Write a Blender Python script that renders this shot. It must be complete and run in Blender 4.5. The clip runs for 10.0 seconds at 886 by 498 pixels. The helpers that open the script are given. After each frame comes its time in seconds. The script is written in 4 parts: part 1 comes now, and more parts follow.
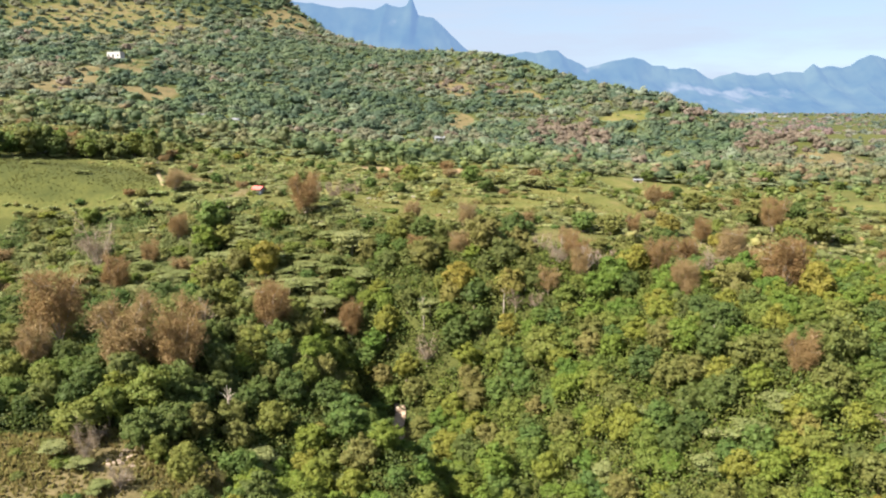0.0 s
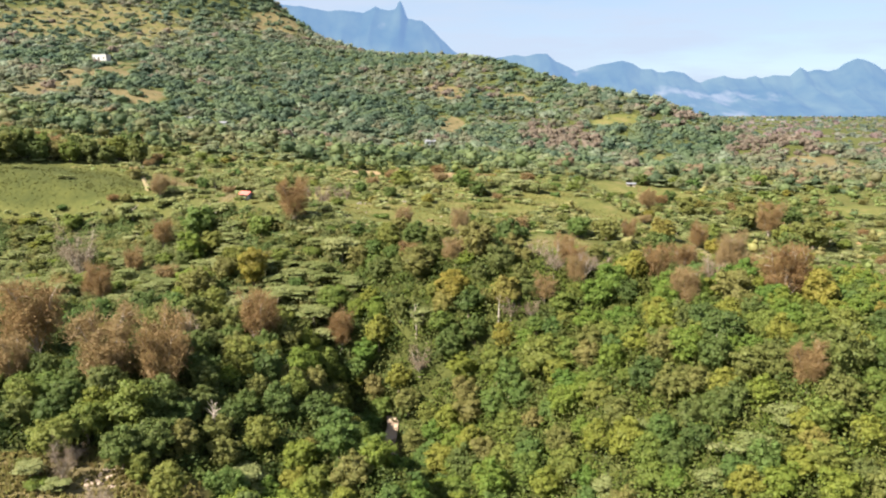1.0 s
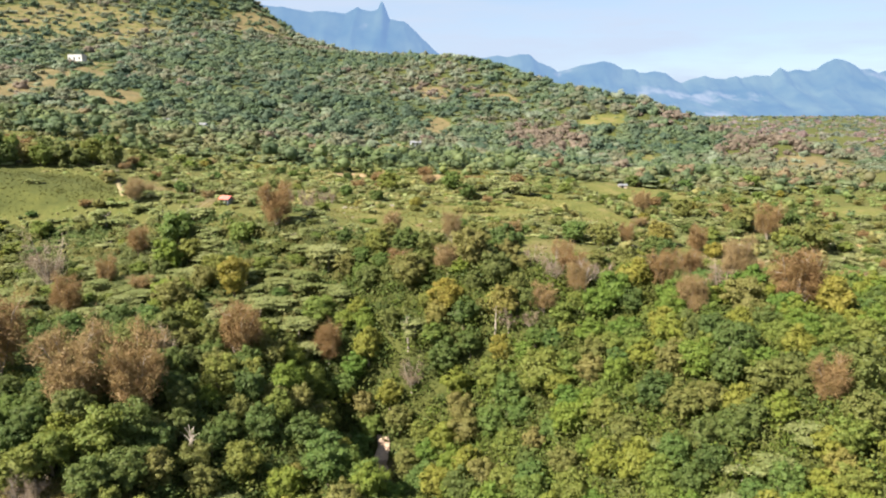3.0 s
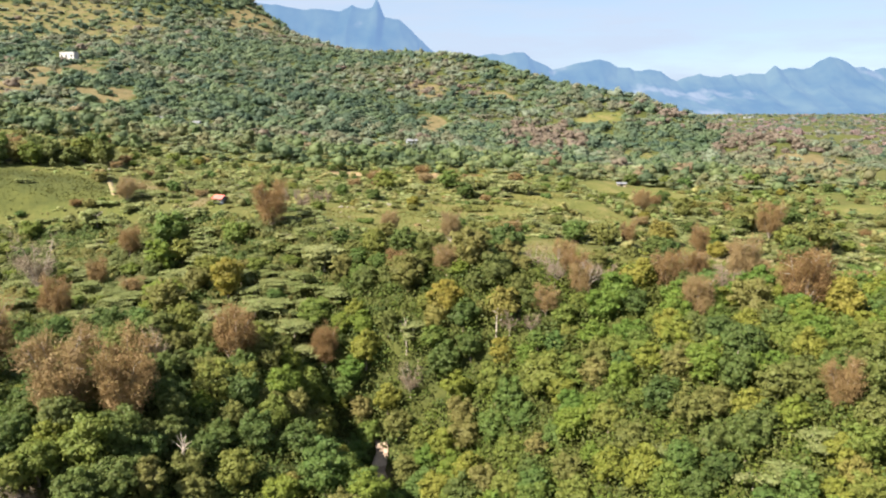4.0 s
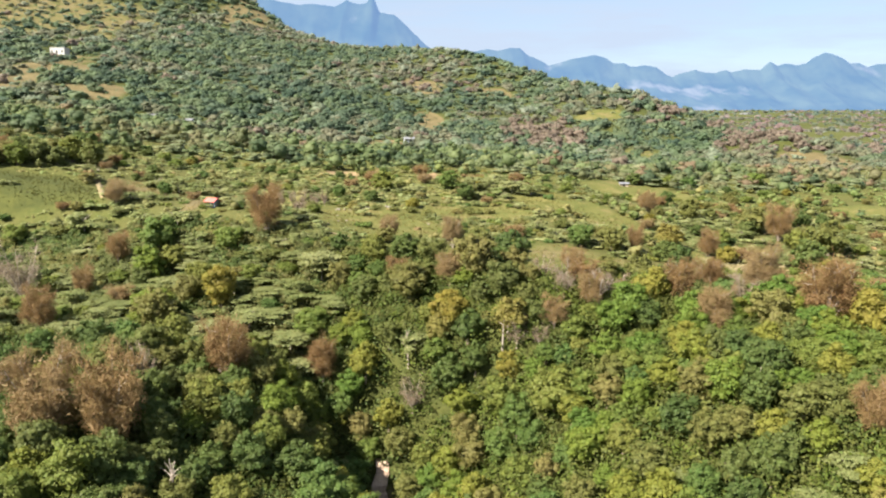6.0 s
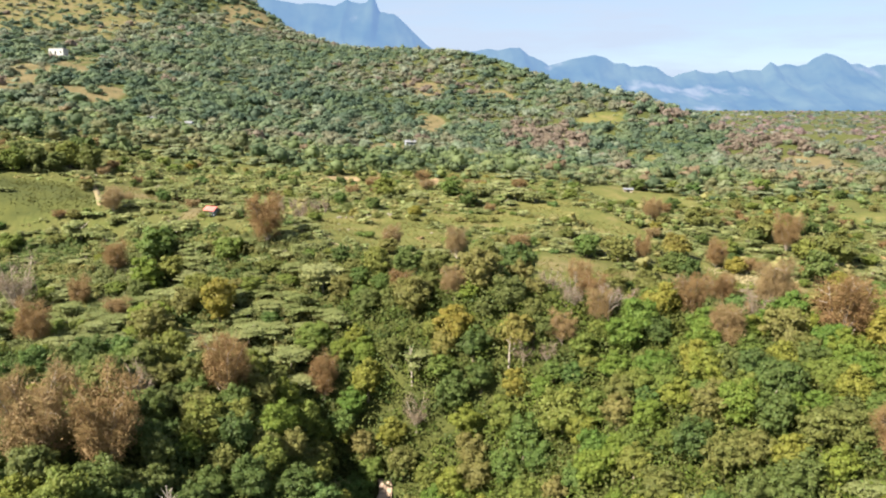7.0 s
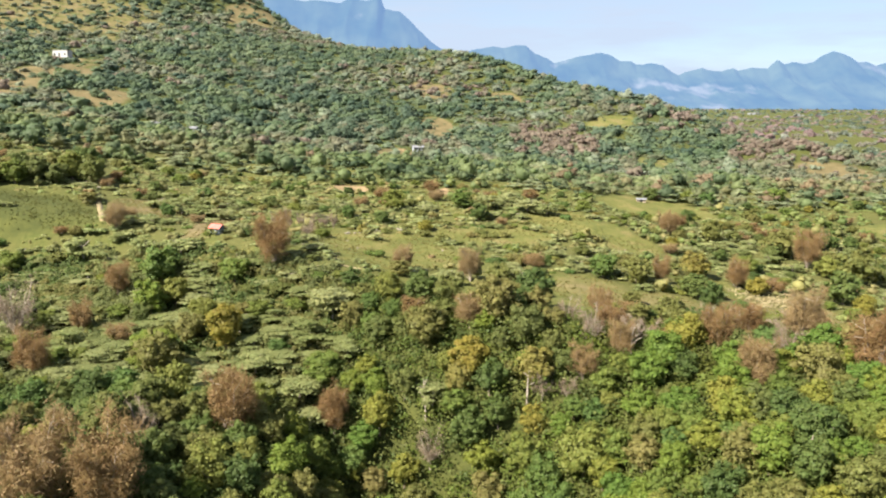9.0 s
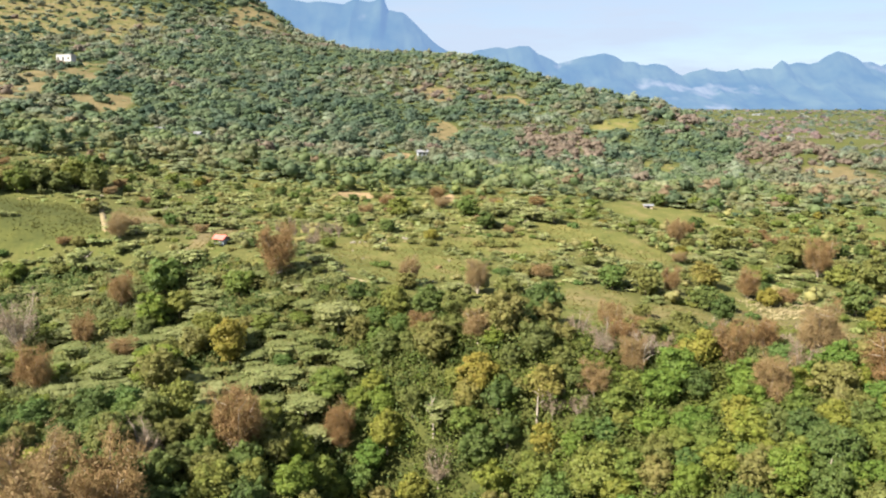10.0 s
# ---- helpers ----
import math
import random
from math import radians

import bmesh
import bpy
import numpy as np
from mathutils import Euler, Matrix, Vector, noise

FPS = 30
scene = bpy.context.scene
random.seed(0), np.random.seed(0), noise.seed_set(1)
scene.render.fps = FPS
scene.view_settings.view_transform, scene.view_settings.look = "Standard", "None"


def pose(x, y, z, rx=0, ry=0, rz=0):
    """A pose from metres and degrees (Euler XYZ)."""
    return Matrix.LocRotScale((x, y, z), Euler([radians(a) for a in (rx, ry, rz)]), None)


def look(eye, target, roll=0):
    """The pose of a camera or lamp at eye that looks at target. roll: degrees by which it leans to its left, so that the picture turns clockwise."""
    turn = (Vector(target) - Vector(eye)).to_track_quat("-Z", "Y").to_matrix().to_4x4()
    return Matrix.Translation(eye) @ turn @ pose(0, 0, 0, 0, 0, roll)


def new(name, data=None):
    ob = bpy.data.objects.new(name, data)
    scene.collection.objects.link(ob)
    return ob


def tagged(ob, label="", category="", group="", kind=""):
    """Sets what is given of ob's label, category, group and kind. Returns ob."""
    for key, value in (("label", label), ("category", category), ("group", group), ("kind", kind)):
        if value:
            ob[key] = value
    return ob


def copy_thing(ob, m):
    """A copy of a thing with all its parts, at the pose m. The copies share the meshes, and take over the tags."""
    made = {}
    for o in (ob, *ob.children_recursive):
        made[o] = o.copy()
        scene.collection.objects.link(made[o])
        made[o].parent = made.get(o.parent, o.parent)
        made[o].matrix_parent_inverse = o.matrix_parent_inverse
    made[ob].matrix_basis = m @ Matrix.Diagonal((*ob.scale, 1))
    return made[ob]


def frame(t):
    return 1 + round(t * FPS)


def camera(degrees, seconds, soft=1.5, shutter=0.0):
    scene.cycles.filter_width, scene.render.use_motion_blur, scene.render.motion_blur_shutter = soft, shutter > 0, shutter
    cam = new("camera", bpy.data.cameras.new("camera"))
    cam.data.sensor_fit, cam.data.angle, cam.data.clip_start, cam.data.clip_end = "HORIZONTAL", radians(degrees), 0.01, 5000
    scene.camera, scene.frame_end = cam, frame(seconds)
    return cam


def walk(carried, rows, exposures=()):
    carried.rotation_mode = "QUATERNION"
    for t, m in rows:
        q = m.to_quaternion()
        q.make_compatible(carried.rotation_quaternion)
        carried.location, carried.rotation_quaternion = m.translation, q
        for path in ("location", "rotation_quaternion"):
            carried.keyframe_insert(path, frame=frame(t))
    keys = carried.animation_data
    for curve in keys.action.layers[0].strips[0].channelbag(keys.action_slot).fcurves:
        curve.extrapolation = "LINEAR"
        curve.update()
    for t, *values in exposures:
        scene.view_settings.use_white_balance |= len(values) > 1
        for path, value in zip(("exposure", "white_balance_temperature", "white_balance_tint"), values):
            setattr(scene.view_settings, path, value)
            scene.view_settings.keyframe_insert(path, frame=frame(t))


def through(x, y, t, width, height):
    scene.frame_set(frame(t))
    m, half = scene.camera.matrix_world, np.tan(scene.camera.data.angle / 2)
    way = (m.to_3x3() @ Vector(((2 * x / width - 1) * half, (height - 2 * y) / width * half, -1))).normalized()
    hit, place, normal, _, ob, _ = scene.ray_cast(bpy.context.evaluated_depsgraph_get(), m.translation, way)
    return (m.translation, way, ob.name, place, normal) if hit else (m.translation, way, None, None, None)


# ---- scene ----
cam = camera(60.0, 10.0, soft=2.1)

PATH = [
    (0, (0.609, 1.431, 98.824), (0.591, 3.397, 98.459), 0.2),
    (0.5, (0.194, 3.775, 98.829), (0.19, 5.742, 98.468), 0.2),
    (1, (-0.153, 6.223, 98.814), (-0.144, 8.191, 98.457), 0.2),
    (1.5, (-0.625, 8.76, 98.811), (-0.603, 10.727, 98.455), 0.2),
    (2, (-1.116, 11.176, 98.762), (-1.082, 13.144, 98.408), 0.2),
    (2.5, (-1.546, 13.399, 98.672), (-1.502, 15.367, 98.318), 0.1),
    (4, (-2.702, 19.344, 98.344), (-2.637, 21.31, 97.985), 0.0),
    (4.5, (-3.0, 21.187, 98.282), (-2.93, 23.152, 97.92), 0.0),
    (5, (-3.285, 22.963, 98.286), (-3.212, 24.928, 97.92), 0.0),
    (6.5, (-4.419, 28.903, 100.398), (-4.339, 30.867, 100.027), 0.1),
    (7, (-4.825, 30.902, 101.434), (-4.746, 32.865, 101.062), 0.2),
    (7.5, (-5.199, 32.754, 102.497), (-5.121, 34.717, 102.122), 0.2),
    (8, (-5.634, 34.44, 103.61), (-5.558, 36.403, 103.233), 0.2),
    (8.5, (-6.04, 36.049, 104.689), (-5.968, 38.012, 104.311), 0.2),
    (9, (-6.513, 37.684, 105.782), (-6.445, 39.646, 105.402), 0.3),
    (9.5, (-6.894, 39.182, 106.87), (-6.831, 41.145, 106.489), 0.3),
    (10, (-7.217, 40.498, 107.81), (-7.158, 42.461, 107.431), 0.2),
]
walk(cam, [(t, look(eye, target, roll)) for t, eye, target, roll in PATH])


# ---- light: low winter sun from the left, thin high haze ----
SUN_WAY = Vector((-0.62, -0.38, 0.70)).normalized()
elevation, turn = math.asin(SUN_WAY.z), math.atan2(SUN_WAY.x, SUN_WAY.y)
world = bpy.data.worlds.new("sky")
scene.world = world
world.use_nodes = True
wn, wl = world.node_tree.nodes, world.node_tree.links
wn.clear()
sky = wn.new("ShaderNodeTexSky")
sky.sky_type = "NISHITA"
sky.sun_disc = False
sky.sun_elevation, sky.sun_rotation = elevation, turn
sky.air_density, sky.dust_density, sky.ozone_density = 0.9, 0.1, 4.0
coord = wn.new("ShaderNodeTexCoord")
stretch = wn.new("ShaderNodeMapping")
stretch.inputs["Scale"].default_value = (2.0, 2.0, 14.0)
cirrus = wn.new("ShaderNodeTexNoise")
cirrus.inputs["Scale"].default_value = 2.2
cirrus.inputs["Detail"].default_value = 6
cirrus.inputs["Roughness"].default_value = 0.6
veil = wn.new("ShaderNodeMapRange")
veil.inputs["From Min"].default_value, veil.inputs["From Max"].default_value = 0.42, 0.66
veil.inputs["To Min"].default_value, veil.inputs["To Max"].default_value = 0.60, 0.96
cloud = wn.new("ShaderNodeMix")
cloud.data_type = "RGBA"
cloud.inputs["B"].default_value = (4.0, 4.75, 5.95, 1)
back = wn.new("ShaderNodeBackground")
back.inputs["Strength"].default_value = 0.041
out = wn.new("ShaderNodeOutputWorld")
wl.new(coord.outputs["Generated"], stretch.inputs["Vector"])
wl.new(stretch.outputs["Vector"], cirrus.inputs["Vector"])
wl.new(cirrus.outputs["Fac"], veil.inputs["Value"])
wl.new(veil.outputs["Result"], cloud.inputs["Factor"])
wl.new(sky.outputs["Color"], cloud.inputs["A"])
wl.new(cloud.outputs["Result"], back.inputs["Color"])
wl.new(back.outputs["Background"], out.inputs["Surface"])

sun = new("sun", bpy.data.lights.new("sun", "SUN"))
sun.data.energy, sun.data.angle, sun.data.color = 5.3, radians(0.6), (1.0, 0.93, 0.82)
sun.matrix_world = look(SUN_WAY * 400, (0, 0, 0))
scene.view_settings.exposure = 1.97


# ---- materials ----
def material(name):
    mat = bpy.data.materials.new(name)
    mat.use_nodes = True
    nodes, links = mat.node_tree.nodes, mat.node_tree.links
    nodes.clear()
    return mat, nodes, links


def ramp(nodes, stops):
    node = nodes.new("ShaderNodeValToRGB")
    while len(node.color_ramp.elements) < len(stops):
        node.color_ramp.elements.new(0.5)
    for element, (place, colour) in zip(node.color_ramp.elements, stops):
        element.position, element.color = place, (*colour, 1)
    return node


def leafy(name, colours, through=0.54, per_tree=True, rough=0.62, vary=(0.82, 1.18)):
    """Foliage: a hue for each tree, a shade for each spray, light that comes through the leaves."""
    mat, nodes, links = material(name)
    if per_tree:
        hue = ramp(nodes, [(i / (len(colours) - 1), c) for i, c in enumerate(colours)])
        info = nodes.new("ShaderNodeObjectInfo")
        links.new(info.outputs["Random"], hue.inputs["Fac"])
        base = hue.outputs["Color"]
    else:
        own = nodes.new("ShaderNodeAttribute")
        own.attribute_name = "leaf_colour"
        base = own.outputs["Color"]
    geo = nodes.new("ShaderNodeNewGeometry")
    shade = nodes.new("ShaderNodeHueSaturation")
    bright = nodes.new("ShaderNodeMapRange")
    bright.inputs["To Min"].default_value, bright.inputs["To Max"].default_value = vary
    tilt = nodes.new("ShaderNodeMapRange")
    tilt.inputs["To Min"].default_value, tilt.inputs["To Max"].default_value = 0.485, 0.512
    scatter = nodes.new("ShaderNodeMath")
    scatter.operation = "FRACT"
    times = nodes.new("ShaderNodeMath")
    times.operation, times.inputs[1].default_value = "MULTIPLY", 7.31
    links.new(geo.outputs["Random Per Island"], bright.inputs["Value"])
    links.new(geo.outputs["Random Per Island"], times.inputs[0])
    links.new(times.outputs[0], scatter.inputs[0])
    links.new(scatter.outputs[0], tilt.inputs["Value"])
    links.new(bright.outputs["Result"], shade.inputs["Value"])
    links.new(tilt.outputs["Result"], shade.inputs["Hue"])
    links.new(base, shade.inputs["Color"])
    face = nodes.new("ShaderNodeBsdfPrincipled")
    face.inputs["Roughness"].default_value = rough
    face.inputs["Specular IOR Level"].default_value = 0.25
    glow = nodes.new("ShaderNodeBsdfTranslucent")
    mix = nodes.new("ShaderNodeMixShader")
    mix.inputs["Fac"].default_value = through
    end = nodes.new("ShaderNodeOutputMaterial")
    links.new(shade.outputs["Color"], face.inputs["Base Color"])
    links.new(shade.outputs["Color"], glow.inputs["Color"])
    links.new(face.outputs[0], mix.inputs[1])
    links.new(glow.outputs[0], mix.inputs[2])
    links.new(mix.outputs[0], end.inputs["Surface"])
    return mat


def rough_surface(name, dark, light, scale=3.0, rough=0.85, bump=0.3, metal=0.0, fine=8.0):
    """A weathered surface: two scales of stain and a fine relief."""
    mat, nodes, links = material(name)
    tex = nodes.new("ShaderNodeTexCoord")
    wide, small = nodes.new("ShaderNodeTexNoise"), nodes.new("ShaderNodeTexNoise")
    wide.inputs["Scale"].default_value, small.inputs["Scale"].default_value = scale * 0.25, scale * fine * 0.25
    wide.inputs["Detail"].default_value, small.inputs["Detail"].default_value = 4, 5
    both = nodes.new("ShaderNodeMath")
    both.operation, both.inputs[1].default_value = "MULTIPLY_ADD", 0.55
    half = nodes.new("ShaderNodeMath")
    half.operation, half.inputs[1].default_value = "MULTIPLY", 0.45
    colour = ramp(nodes, [(0.3, dark), (0.7, light)])
    relief = nodes.new("ShaderNodeBump")
    relief.inputs["Strength"].default_value, relief.inputs["Distance"].default_value = bump, 0.05
    face = nodes.new("ShaderNodeBsdfPrincipled")
    face.inputs["Roughness"].default_value, face.inputs["Metallic"].default_value = rough, metal
    end = nodes.new("ShaderNodeOutputMaterial")
    for n in (wide, small):
        links.new(tex.outputs["Object"], n.inputs["Vector"])
    links.new(small.outputs["Fac"], half.inputs[0])
    links.new(wide.outputs["Fac"], both.inputs[0])
    links.new(half.outputs[0], both.inputs[2])
    links.new(both.outputs[0], colour.inputs["Fac"])
    links.new(colour.outputs["Color"], face.inputs["Base Color"])
    links.new(small.outputs["Fac"], relief.inputs["Height"])
    links.new(relief.outputs["Normal"], face.inputs["Normal"])
    links.new(face.outputs[0], end.inputs["Surface"])
    return mat


def soil_and_grass():
    """Pasture, dry straw, bare earth and leaf litter, by the land's own cover."""
    mat, nodes, links = material("pasture")
    tex = nodes.new("ShaderNodeTexCoord")
    cover = nodes.new("ShaderNodeAttribute")
    cover.attribute_name = "cover"
    part_of = nodes.new("ShaderNodeSeparateColor")
    links.new(cover.outputs["Color"], part_of.inputs["Color"])

    def grain(scale, detail=5, rough=0.6):
        n = nodes.new("ShaderNodeTexNoise")
        n.inputs["Scale"].default_value, n.inputs["Detail"].default_value, n.inputs["Roughness"].default_value = scale, detail, rough
        links.new(tex.outputs["Object"], n.inputs["Vector"])
        return n

    tuft, patch = grain(0.75, 9, 0.72), grain(0.11, 6)
    green = ramp(nodes, [(0.36, (0.052, 0.062, 0.016)), (0.5, (0.088, 0.089, 0.025)), (0.64, (0.138, 0.118, 0.040))])
    straw = ramp(nodes, [(0.36, (0.072, 0.060, 0.026)), (0.5, (0.104, 0.083, 0.039)), (0.64, (0.152, 0.119, 0.062))])
    earth = ramp(nodes, [(0.3, (0.19, 0.12, 0.065)), (0.7, (0.33, 0.23, 0.13))])
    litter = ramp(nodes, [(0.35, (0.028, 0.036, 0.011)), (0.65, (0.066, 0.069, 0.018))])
    blend = nodes.new("ShaderNodeMath")
    blend.operation, blend.inputs[1].default_value = "MULTIPLY_ADD", 0.5
    other = nodes.new("ShaderNodeMath")
    other.operation, other.inputs[1].default_value = "MULTIPLY", 0.5
    links.new(patch.outputs["Fac"], other.inputs[0])
    links.new(tuft.outputs["Fac"], blend.inputs[0])
    links.new(other.outputs[0], blend.inputs[2])
    for r in (green, straw, earth, litter):
        links.new(blend.outputs[0], r.inputs["Fac"])

    def ragged(weight):
        """The edge of a patch, broken up by the tufts."""
        add = nodes.new("ShaderNodeMath")
        add.operation = "ADD"
        span = nodes.new("ShaderNodeMapRange")
        span.inputs["From Min"].default_value, span.inputs["From Max"].default_value = 0.8, 1.2
        links.new(weight, add.inputs[0])
        links.new(patch.outputs["Fac"], add.inputs[1])
        links.new(add.outputs[0], span.inputs["Value"])
        return span.outputs["Result"]

    def over(under, top, fac):
        m = nodes.new("ShaderNodeMix")
        m.data_type = "RGBA"
        links.new(fac, m.inputs["Factor"])
        links.new(under, m.inputs["A"])
        links.new(top, m.inputs["B"])
        return m.outputs["Result"]

    colour = over(green.outputs["Color"], straw.outputs["Color"], ragged(part_of.outputs[0]))
    colour = over(colour, earth.outputs["Color"], ragged(part_of.outputs[1]))
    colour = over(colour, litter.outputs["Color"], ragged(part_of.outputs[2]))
    relief = nodes.new("ShaderNodeBump")
    relief.inputs["Strength"].default_value, relief.inputs["Distance"].default_value = 0.6, 0.5
    face = nodes.new("ShaderNodeBsdfPrincipled")
    face.inputs["Roughness"].default_value, face.inputs["Specular IOR Level"].default_value = 0.95, 0.1
    end = nodes.new("ShaderNodeOutputMaterial")
    links.new(tuft.outputs["Fac"], relief.inputs["Height"])
    links.new(relief.outputs["Normal"], face.inputs["Normal"])
    links.new(colour, face.inputs["Base Color"])
    links.new(face.outputs[0], end.inputs["Surface"])
    return mat


def far_range():
    """Wooded limestone mountains kilometres off, with the blue haze before them mixed in as a glow."""
    mat, nodes, links = material("far_range")
    tex = nodes.new("ShaderNodeTexCoord")
    woods, crag = nodes.new("ShaderNodeTexNoise"), nodes.new("ShaderNodeTexNoise")
    woods.inputs["Scale"].default_value, woods.inputs["Detail"].default_value = 0.006, 8
    crag.inputs["Scale"].default_value, crag.inputs["Detail"].default_value = 0.0042, 5
    colour = ramp(nodes, [(0.35, (0.020, 0.042, 0.030)), (0.65, (0.070, 0.095, 0.055))])
    pale = ramp(nodes, [(0.62, (0, 0, 0)), (0.70, (1, 1, 1))])
    mix = nodes.new("ShaderNodeMix")
    mix.data_type = "RGBA"
    mix.inputs["B"].default_value = (0.17, 0.17, 0.15, 1)
    face, haze_glow = nodes.new("ShaderNodeBsdfDiffuse"), nodes.new("ShaderNodeEmission")
    # The surface itself emits this blue, standing in for haze in between.
    haze_glow.inputs["Color"].default_value = (0.275, 0.475, 0.86, 1)
    haze_glow.inputs["Strength"].default_value = 0.28
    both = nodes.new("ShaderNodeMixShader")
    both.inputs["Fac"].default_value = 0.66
    end = nodes.new("ShaderNodeOutputMaterial")
    for n in (woods, crag):
        links.new(tex.outputs["Object"], n.inputs["Vector"])
    links.new(woods.outputs["Fac"], colour.inputs["Fac"])
    links.new(crag.outputs["Fac"], pale.inputs["Fac"])
    links.new(pale.outputs["Color"], mix.inputs["Factor"])
    links.new(colour.outputs["Color"], mix.inputs["A"])
    links.new(mix.outputs["Result"], face.inputs["Color"])
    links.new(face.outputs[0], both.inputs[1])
    links.new(haze_glow.outputs[0], both.inputs[2])
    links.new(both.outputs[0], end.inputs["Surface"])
    return mat


PASTURE = soil_and_grass()
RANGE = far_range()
BARK = rough_surface("bark", (0.10, 0.075, 0.05), (0.24, 0.19, 0.14), 6, 0.9, 0.5)
PALE_BARK = rough_surface("pale_bark", (0.17, 0.14, 0.11), (0.34, 0.29, 0.23), 6, 0.85, 0.4)
ROCK = rough_surface("pale_rock", (0.12, 0.105, 0.08), (0.27, 0.24, 0.19), 2, 0.85, 0.5)
RUBBLE = rough_surface("rubble", (0.17, 0.125, 0.09), (0.34, 0.26, 0.19), 1.6, 0.85, 0.7)
PINK_ROCK = rough_surface("pink_rock", (0.24, 0.165, 0.115), (0.44, 0.32, 0.23), 1.6, 0.85, 0.7)
WHITE_WALL = rough_surface("whitewash", (0.24, 0.235, 0.225), (0.40, 0.395, 0.38), 2, 0.8, 0.15)
GREY_WALL = rough_surface("grey_block_wall", (0.20, 0.22, 0.26), (0.32, 0.34, 0.38), 3, 0.85, 0.3)
RED_ROOF = rough_surface("red_sheet_roof", (0.40, 0.075, 0.06), (0.56, 0.14, 0.11), 3, 0.5, 0.15)
TIN_ROOF = rough_surface("tin_roof", (0.10, 0.10, 0.105), (0.20, 0.20, 0.21), 3, 0.45, 0.15)
DARK = rough_surface("dark_opening", (0.015, 0.014, 0.013), (0.04, 0.037, 0.033), 3, 0.9, 0.1)
WOOD = rough_surface("weathered_wood", (0.20, 0.15, 0.10), (0.40, 0.33, 0.25), 5, 0.85, 0.3)
STRAW = rough_surface("dry_stalks", (0.16, 0.13, 0.065), (0.30, 0.25, 0.13), 5, 0.85, 0.3)

DARK_LEAF = leafy("dark_leaves", [(0.074, 0.112, 0.030), (0.100, 0.136, 0.034), (0.128, 0.146, 0.044)])
MID_LEAF = leafy("green_leaves", [(0.091, 0.148, 0.039), (0.137, 0.178, 0.036), (0.184, 0.193, 0.045)])
LIME_LEAF = leafy("bright_leaves", [(0.105, 0.173, 0.032), (0.152, 0.197, 0.032), (0.212, 0.210, 0.039)])
OLIVE_LEAF = leafy("olive_leaves", [(0.128, 0.148, 0.040), (0.160, 0.164, 0.046), (0.200, 0.176, 0.058)])
YELLOW_LEAF = leafy("yellowing_leaves", [(0.214, 0.209, 0.039), (0.246, 0.205, 0.041), (0.219, 0.201, 0.056)])
FEATHER_LEAF = leafy("feathery_leaves", [(0.182, 0.209, 0.073), (0.227, 0.248, 0.096), (0.268, 0.278, 0.120)])
BROWN_LEAF = leafy("withered_leaves", [(0.196, 0.122, 0.050), (0.224, 0.150, 0.064), (0.240, 0.176, 0.084)], 0.4)
GREY_TWIG = leafy("bare_twigs", [(0.17, 0.122, 0.078), (0.20, 0.152, 0.100), (0.22, 0.172, 0.122)], 0.2)
FAR_LEAF = leafy("far_leaves", [(0, 0, 0), (1, 1, 1)], 0.6, per_tree=False, vary=(0.86, 1.15))
EARTH = rough_surface("dry_earth", (0.09, 0.075, 0.035), (0.19, 0.14, 0.065), 1.5, 0.95, 0.6)


# ---- the lie of the land: a plateau cut by a wooded ravine, a hill behind ----
def sig(v):
    return 1 / (1 + np.exp(-np.clip(v, -40, 40)))


def soft(v, k):
    return k * np.logaddexp(0, v / k)


def lattice(x, y, seed):
    """Smooth value noise from 0 to 1, one unit to a cell."""
    xi, yi = np.floor(x), np.floor(y)
    fx, fy = x - xi, y - yi
    fx, fy = fx * fx * (3 - 2 * fx), fy * fy * (3 - 2 * fy)

    def corner(a, b):
        v = np.sin(a * 127.1 + b * 311.7 + seed * 74.7) * 43758.5453
        return v - np.floor(v)
    low = corner(xi, yi) * (1 - fx) + corner(xi + 1, yi) * fx
    high = corner(xi, yi + 1) * (1 - fx) + corner(xi + 1, yi + 1) * fx
    return low * (1 - fy) + high * fy


def fractal(x, y, size, seed, octaves=4):
    total, weight = 0, 0
    for i in range(octaves):
        total = total + lattice(x / size * 2 ** i, y / size * 2 ** i, seed + i) * 0.5 ** i
        weight += 0.5 ** i
    return total / weight


def rim(x):
    """Where the plateau breaks off towards the ravine."""
    return 142.226 + 108.342 * sig(-(x + 16.244) / 29.06) - 15.098 * sig((x - 21.059) / 8.352)


def wood_edge(x):
    """How far the ravine's woods reach over the rim."""
    return 146 + 78 * sig(-(x + 14) / 26) + 24 * sig((x - 28) / 7)


